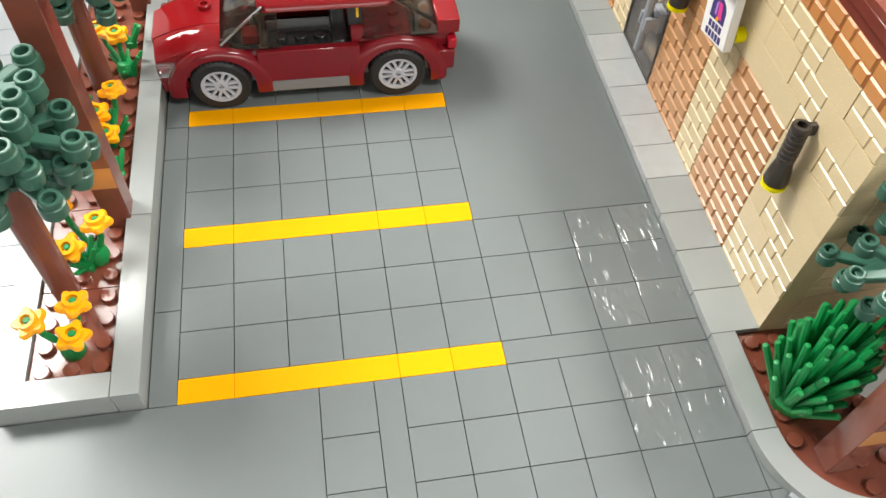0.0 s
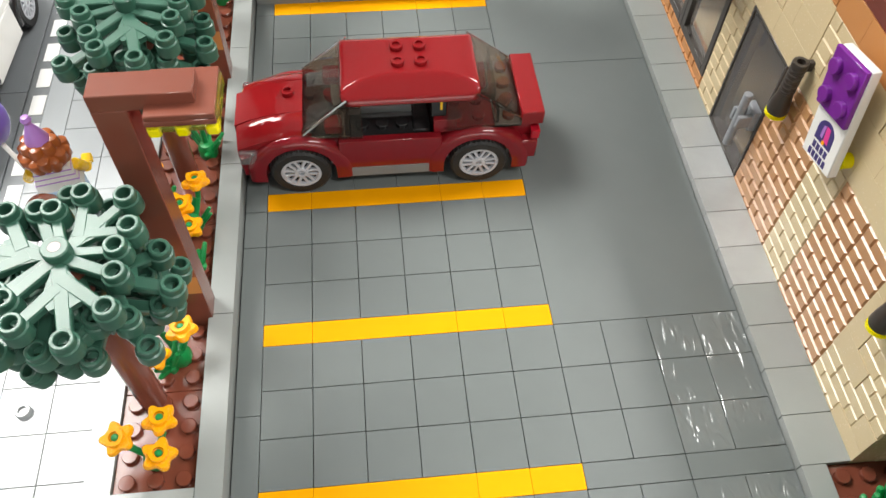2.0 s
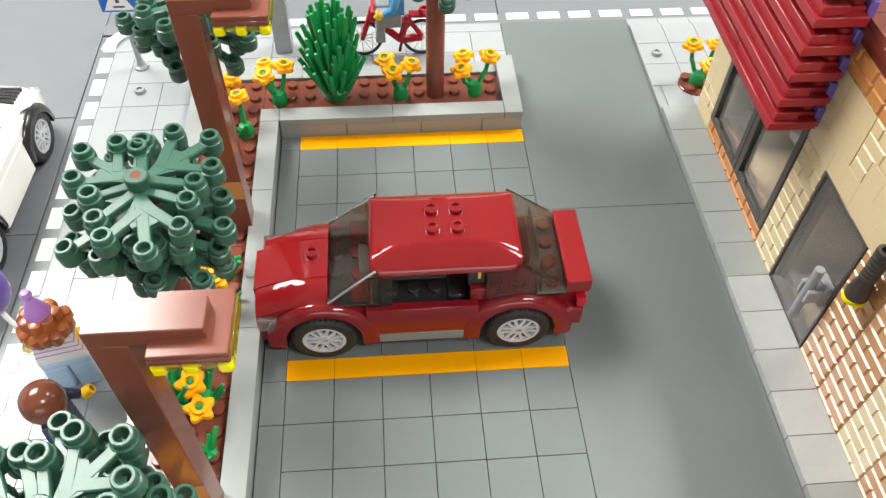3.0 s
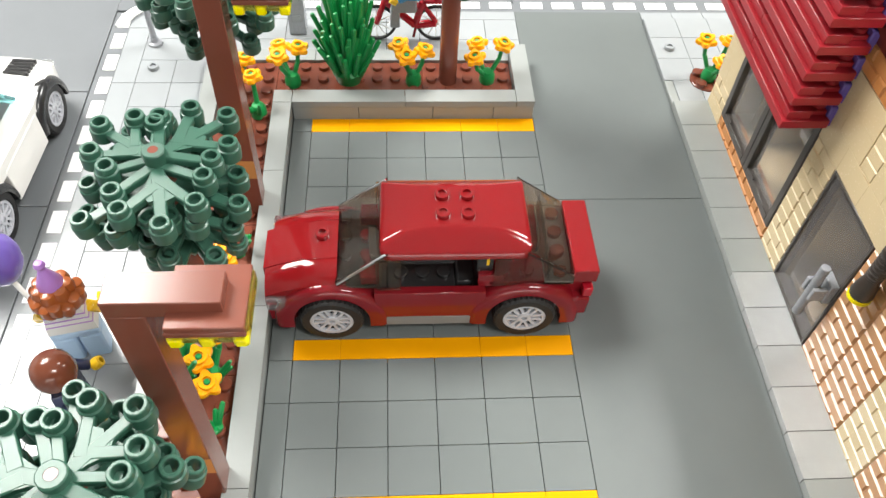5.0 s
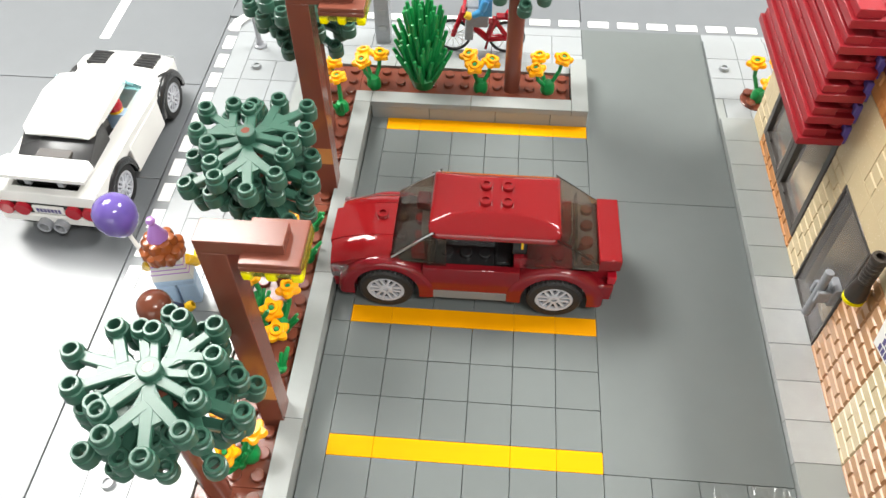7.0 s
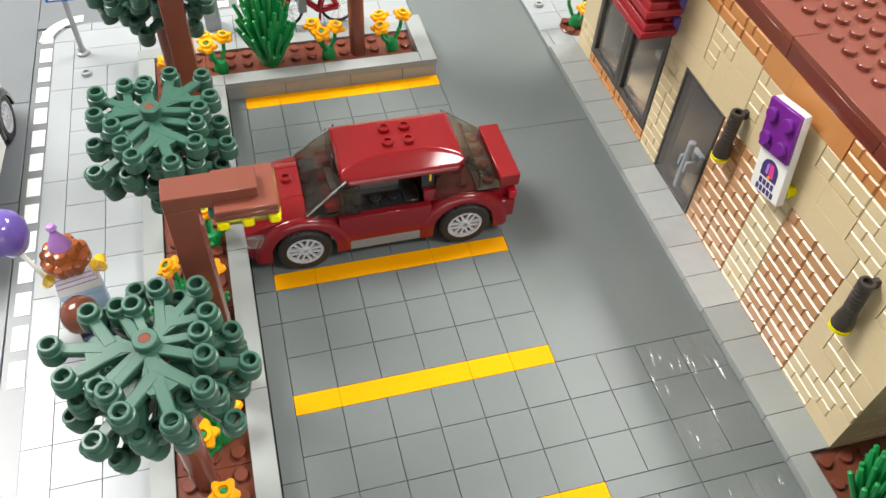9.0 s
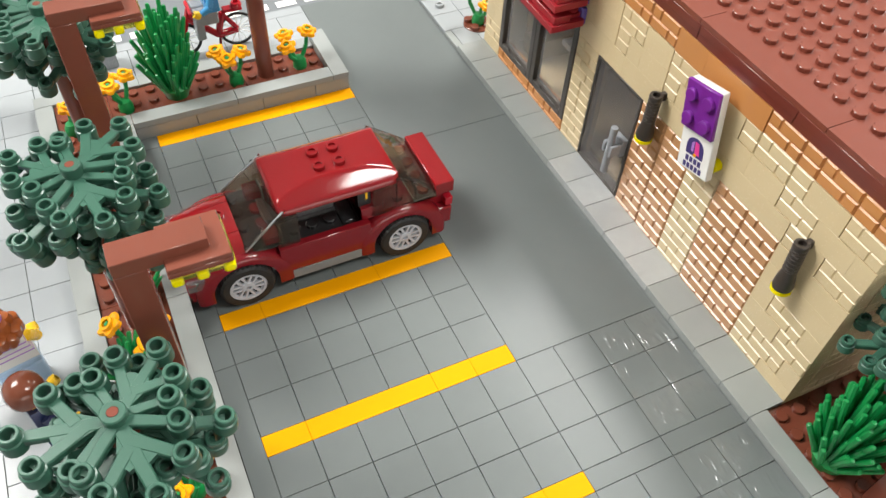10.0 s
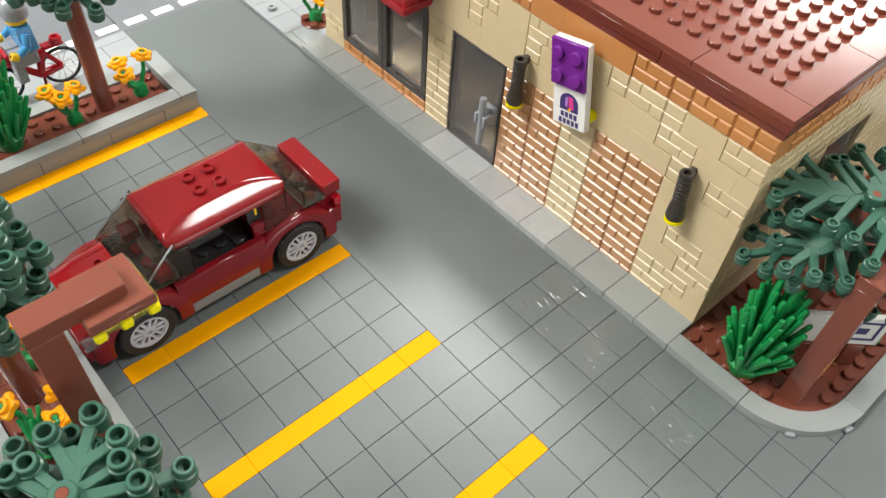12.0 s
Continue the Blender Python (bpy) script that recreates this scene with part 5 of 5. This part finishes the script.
toy_figure("toy_figure", 5.5, 36.0, 1.35, 90, "toy figure in blue top and grey trousers riding a bicycle", (MID_GREY, BLUE, BLUE, SKIN, MID_GREY, MID_GREY), 2, True)

driver = toy_figure("toy_figure", -14.7, 25.0, 0.55, 0, "toy figure with red hair seated in the white car", (NAVY, PALE_BLUE, PALE_BLUE, SKIN, TAIL_RED, TAIL_RED), 0, True, 0.6)
driver.matrix_basis = driver.matrix_basis @ Matrix.Scale(0.74, 4)

bal = thing("balloon", (-10.65, 15.7, 1.85), "shiny violet toy balloon held on a white stick", "balloon")
b = bmesh.new()
rod(b, (0.75, -0.45, 0.4), (0.0, 0.0, 2.2), 0.11, seg=10)
part("stick", b, WHITE, bal)
b = bmesh.new()
lathe(b, [(0, -1.12), (0.25, -1.1), (0.55, -0.85), (0.85, -0.35), (0.93, 0.1), (0.85, 0.5), (0.6, 0.82), (0.3, 0.97), (0, 1.0)], 24, (-0.12, 0, 3.1), Matrix.Rotation(radians(-10), 4, "Y") @ Matrix.Scale(1.1, 4))
part("balloon_body", b, BALLOON, bal, angle=70)


# ---- bicycle, meter post, crossing sign, menu board ----
def bicycle(x, y, z):
    t = thing("bicycle", (x, y, z), "red toy bicycle with thin black tyres", "bicycle")
    for wx in (-1.75, 1.75):
        b = bmesh.new()
        r = 1.1
        lathe(b, [(r + 0.1 * math.cos(k * math.pi / 4), 0.1 * math.sin(k * math.pi / 4)) for k in range(9)], 32, turn=Matrix.Rotation(radians(90), 4, "X"))
        bmesh.ops.remove_doubles(b, verts=b.verts, dist=1e-5)
        w = part("wheel", b, RUBBER, t, at=(wx, 0, 1.08))
        b = bmesh.new()
        for k in range(12):
            a = math.pi * k / 6
            rod(b, (0, 0, 0), (1.05 * math.cos(a), 0, 1.05 * math.sin(a)), 0.025, seg=5)
        lathe(b, [(0, -0.12), (0.14, -0.12), (0.14, 0.12), (0, 0.12)], 10, turn=Matrix.Rotation(radians(90), 4, "X"))
        part("spokes", b, WHITE, w)
    b = bmesh.new()
    for p, q, r in (((1.75, -0.14, 1.08), (0.5, -0.1, 0.9), 0.1), ((1.75, 0.14, 1.08), (0.5, 0.1, 0.9), 0.1), ((1.75, 0, 1.08), (0.9, 0, 2.4), 0.1),
                    ((0.5, 0, 0.9), (0.95, 0, 2.5), 0.13), ((0.5, 0, 0.9), (-1.2, 0, 2.5), 0.14), ((0.9, 0, 2.2), (-1.2, 0, 2.5), 0.12),
                    ((-1.75, -0.14, 1.08), (-1.25, 0, 2.6), 0.1), ((-1.75, 0.14, 1.08), (-1.25, 0, 2.6), 0.1), ((-1.25, 0, 2.4), (-1.05, 0, 3.2), 0.12)):
        rod(b, p, q, r * 1.6, seg=8)
    part("bicycle_frame", b, BIKE_RED, t)
    b = bmesh.new()
    rod(b, (-1.05, -0.8, 3.2), (-1.05, 0.8, 3.2), 0.12, seg=8)
    part("handlebar", b, BIKE_RED, t)
    b = bmesh.new()
    box(b, 1.0, -0.3, 2.5, 2.2, 0.3, 2.7, 0.05)
    lathe(b, [(0.34, 0.0), (0.38, 0.1), (0.3, 0.3), (0.2, 0.3), (0.2, 0.15), (0, 0.15)], 14, (1.9, 0, 2.7))
    part("rear_carrier", b, BIKE_RED, t)
    b = bmesh.new()
    rod(b, (0.4, -0.5, 0.4), (0.55, -0.1, 0.9), 0.09, seg=8)
    rod(b, (0.6, 0.5, 1.4), (0.45, 0.1, 0.9), 0.09, seg=8)
    part("pedals", b, DARK_RED, t)


bicycle(5.2, 36.0, 0.12)

m = thing("meter_post", (-1.25, 36.9, 0.0), "mid grey studded toy parking meter post", "post")
b = bmesh.new()
box(b, -0.5, -0.5, 0, 0.5, 0.5, 4.8, 0.04)
part("post_column", b, MID_GREY, m)
for z in (0.95, 2.15, 3.35, 4.2):
    b = bmesh.new()
    box(b, -0.28, -0.56, z, 0.28, -0.49, z + 0.42, 0.03)
    part("face_stud", b, LIGHT_GREY, m)
b = bmesh.new()
box(b, -0.55, -0.55, 4.8, 0.55, 0.55, 5.5, 0.06)
part("meter_head", b, MID_GREY, m)

c = thing("crossing_sign", (-9.45, 35.5, 0.0), "blue square crossing sign on a thin grey pole", "sign")
b = bmesh.new()
lathe(b, [(0, 0), (0.42, 0), (0.42, 0.14), (0.25, 0.22), (0.2, 0.5), (0, 0.5)], 14)
part("foot", b, MID_GREY, c)
b = bmesh.new()
rod(b, (0, 0, 0.4), (0, 0, 5.6), 0.17, seg=12)
part("pole", b, MID_GREY, c)
b = bmesh.new()
box(b, -1.0, -0.32, 3.9, 1.0, -0.14, 5.9, 0.05)
face = part("sign_plate", b, SIGN_BLUE, c)
b = bmesh.new()
prism(b, [(-0.8, 4.05), (0.8, 4.05), (0, 5.6)], -0.34, -0.315, "y")
tri = part("triangle", b, WHITE, face)
b = bmesh.new()
box(b, -0.1, -0.352, 4.5, 0.1, -0.335, 5.1, 0.005)
box(b, -0.3, -0.352, 4.2, 0.3, -0.335, 4.32, 0.005)
part("pictogram", b, INK, tri)

mb = thing("menu_board", (25.0, -4.9, 0.16), "pale grey drive-through menu board with a dark framed square", "sign", rz=-44)
b = bmesh.new()
box(b, -1.9, -0.15, 1.6, 2.2, 0.15, 3.6, 0.05)
board = part("board", b, WHITE, mb)
b = bmesh.new()
for a in ((0.2, 1.95, 1.9, 2.1), (0.2, 3.15, 1.9, 3.3), (0.2, 2.1, 0.35, 3.15), (1.75, 2.1, 1.9, 3.15), (0.75, 2.4, 1.4, 2.85)):
    box(b, a[0], -0.165, a[1], a[2], -0.14, a[3], 0.004)
part("printed_square", b, INK, board)
b = bmesh.new()
box(b, -1.4, -0.25, 0, -0.6, 0.35, 1.6, 0.04)
box(b, 0.9, -0.25, 0, 1.7, 0.35, 1.6, 0.04)
part("stand", b, BROWN, mb)

# ---- inside the restaurant ----
tb = thing("dining_table", (26.2, 23.5, 0.35), "pale toy table behind the restaurant window", "table")
b = bmesh.new()
box(b, -1.5, -1.5, 2.2, 1.5, 1.5, 2.6, 0.05)
part("tabletop", b, WHITE, tb)
b = bmesh.new()
box(b, -0.5, -0.5, 0, 0.5, 0.5, 2.2, 0.05)
part("pedestal", b, MID_GREY, tb)
bn = thing("bench_seat", (25.4, 27.3, 0.35), "tan toy bench behind the restaurant window", "bench")
b = bmesh.new()
box(b, -1.5, -0.8, 0, 1.5, 0.8, 1.4, 0.05)
part("seat", b, TAN, bn)
b = bmesh.new()
box(b, -1.5, 0.5, 1.4, 1.5, 0.8, 3.4, 0.05)
part("backrest", b, TAN, bn)
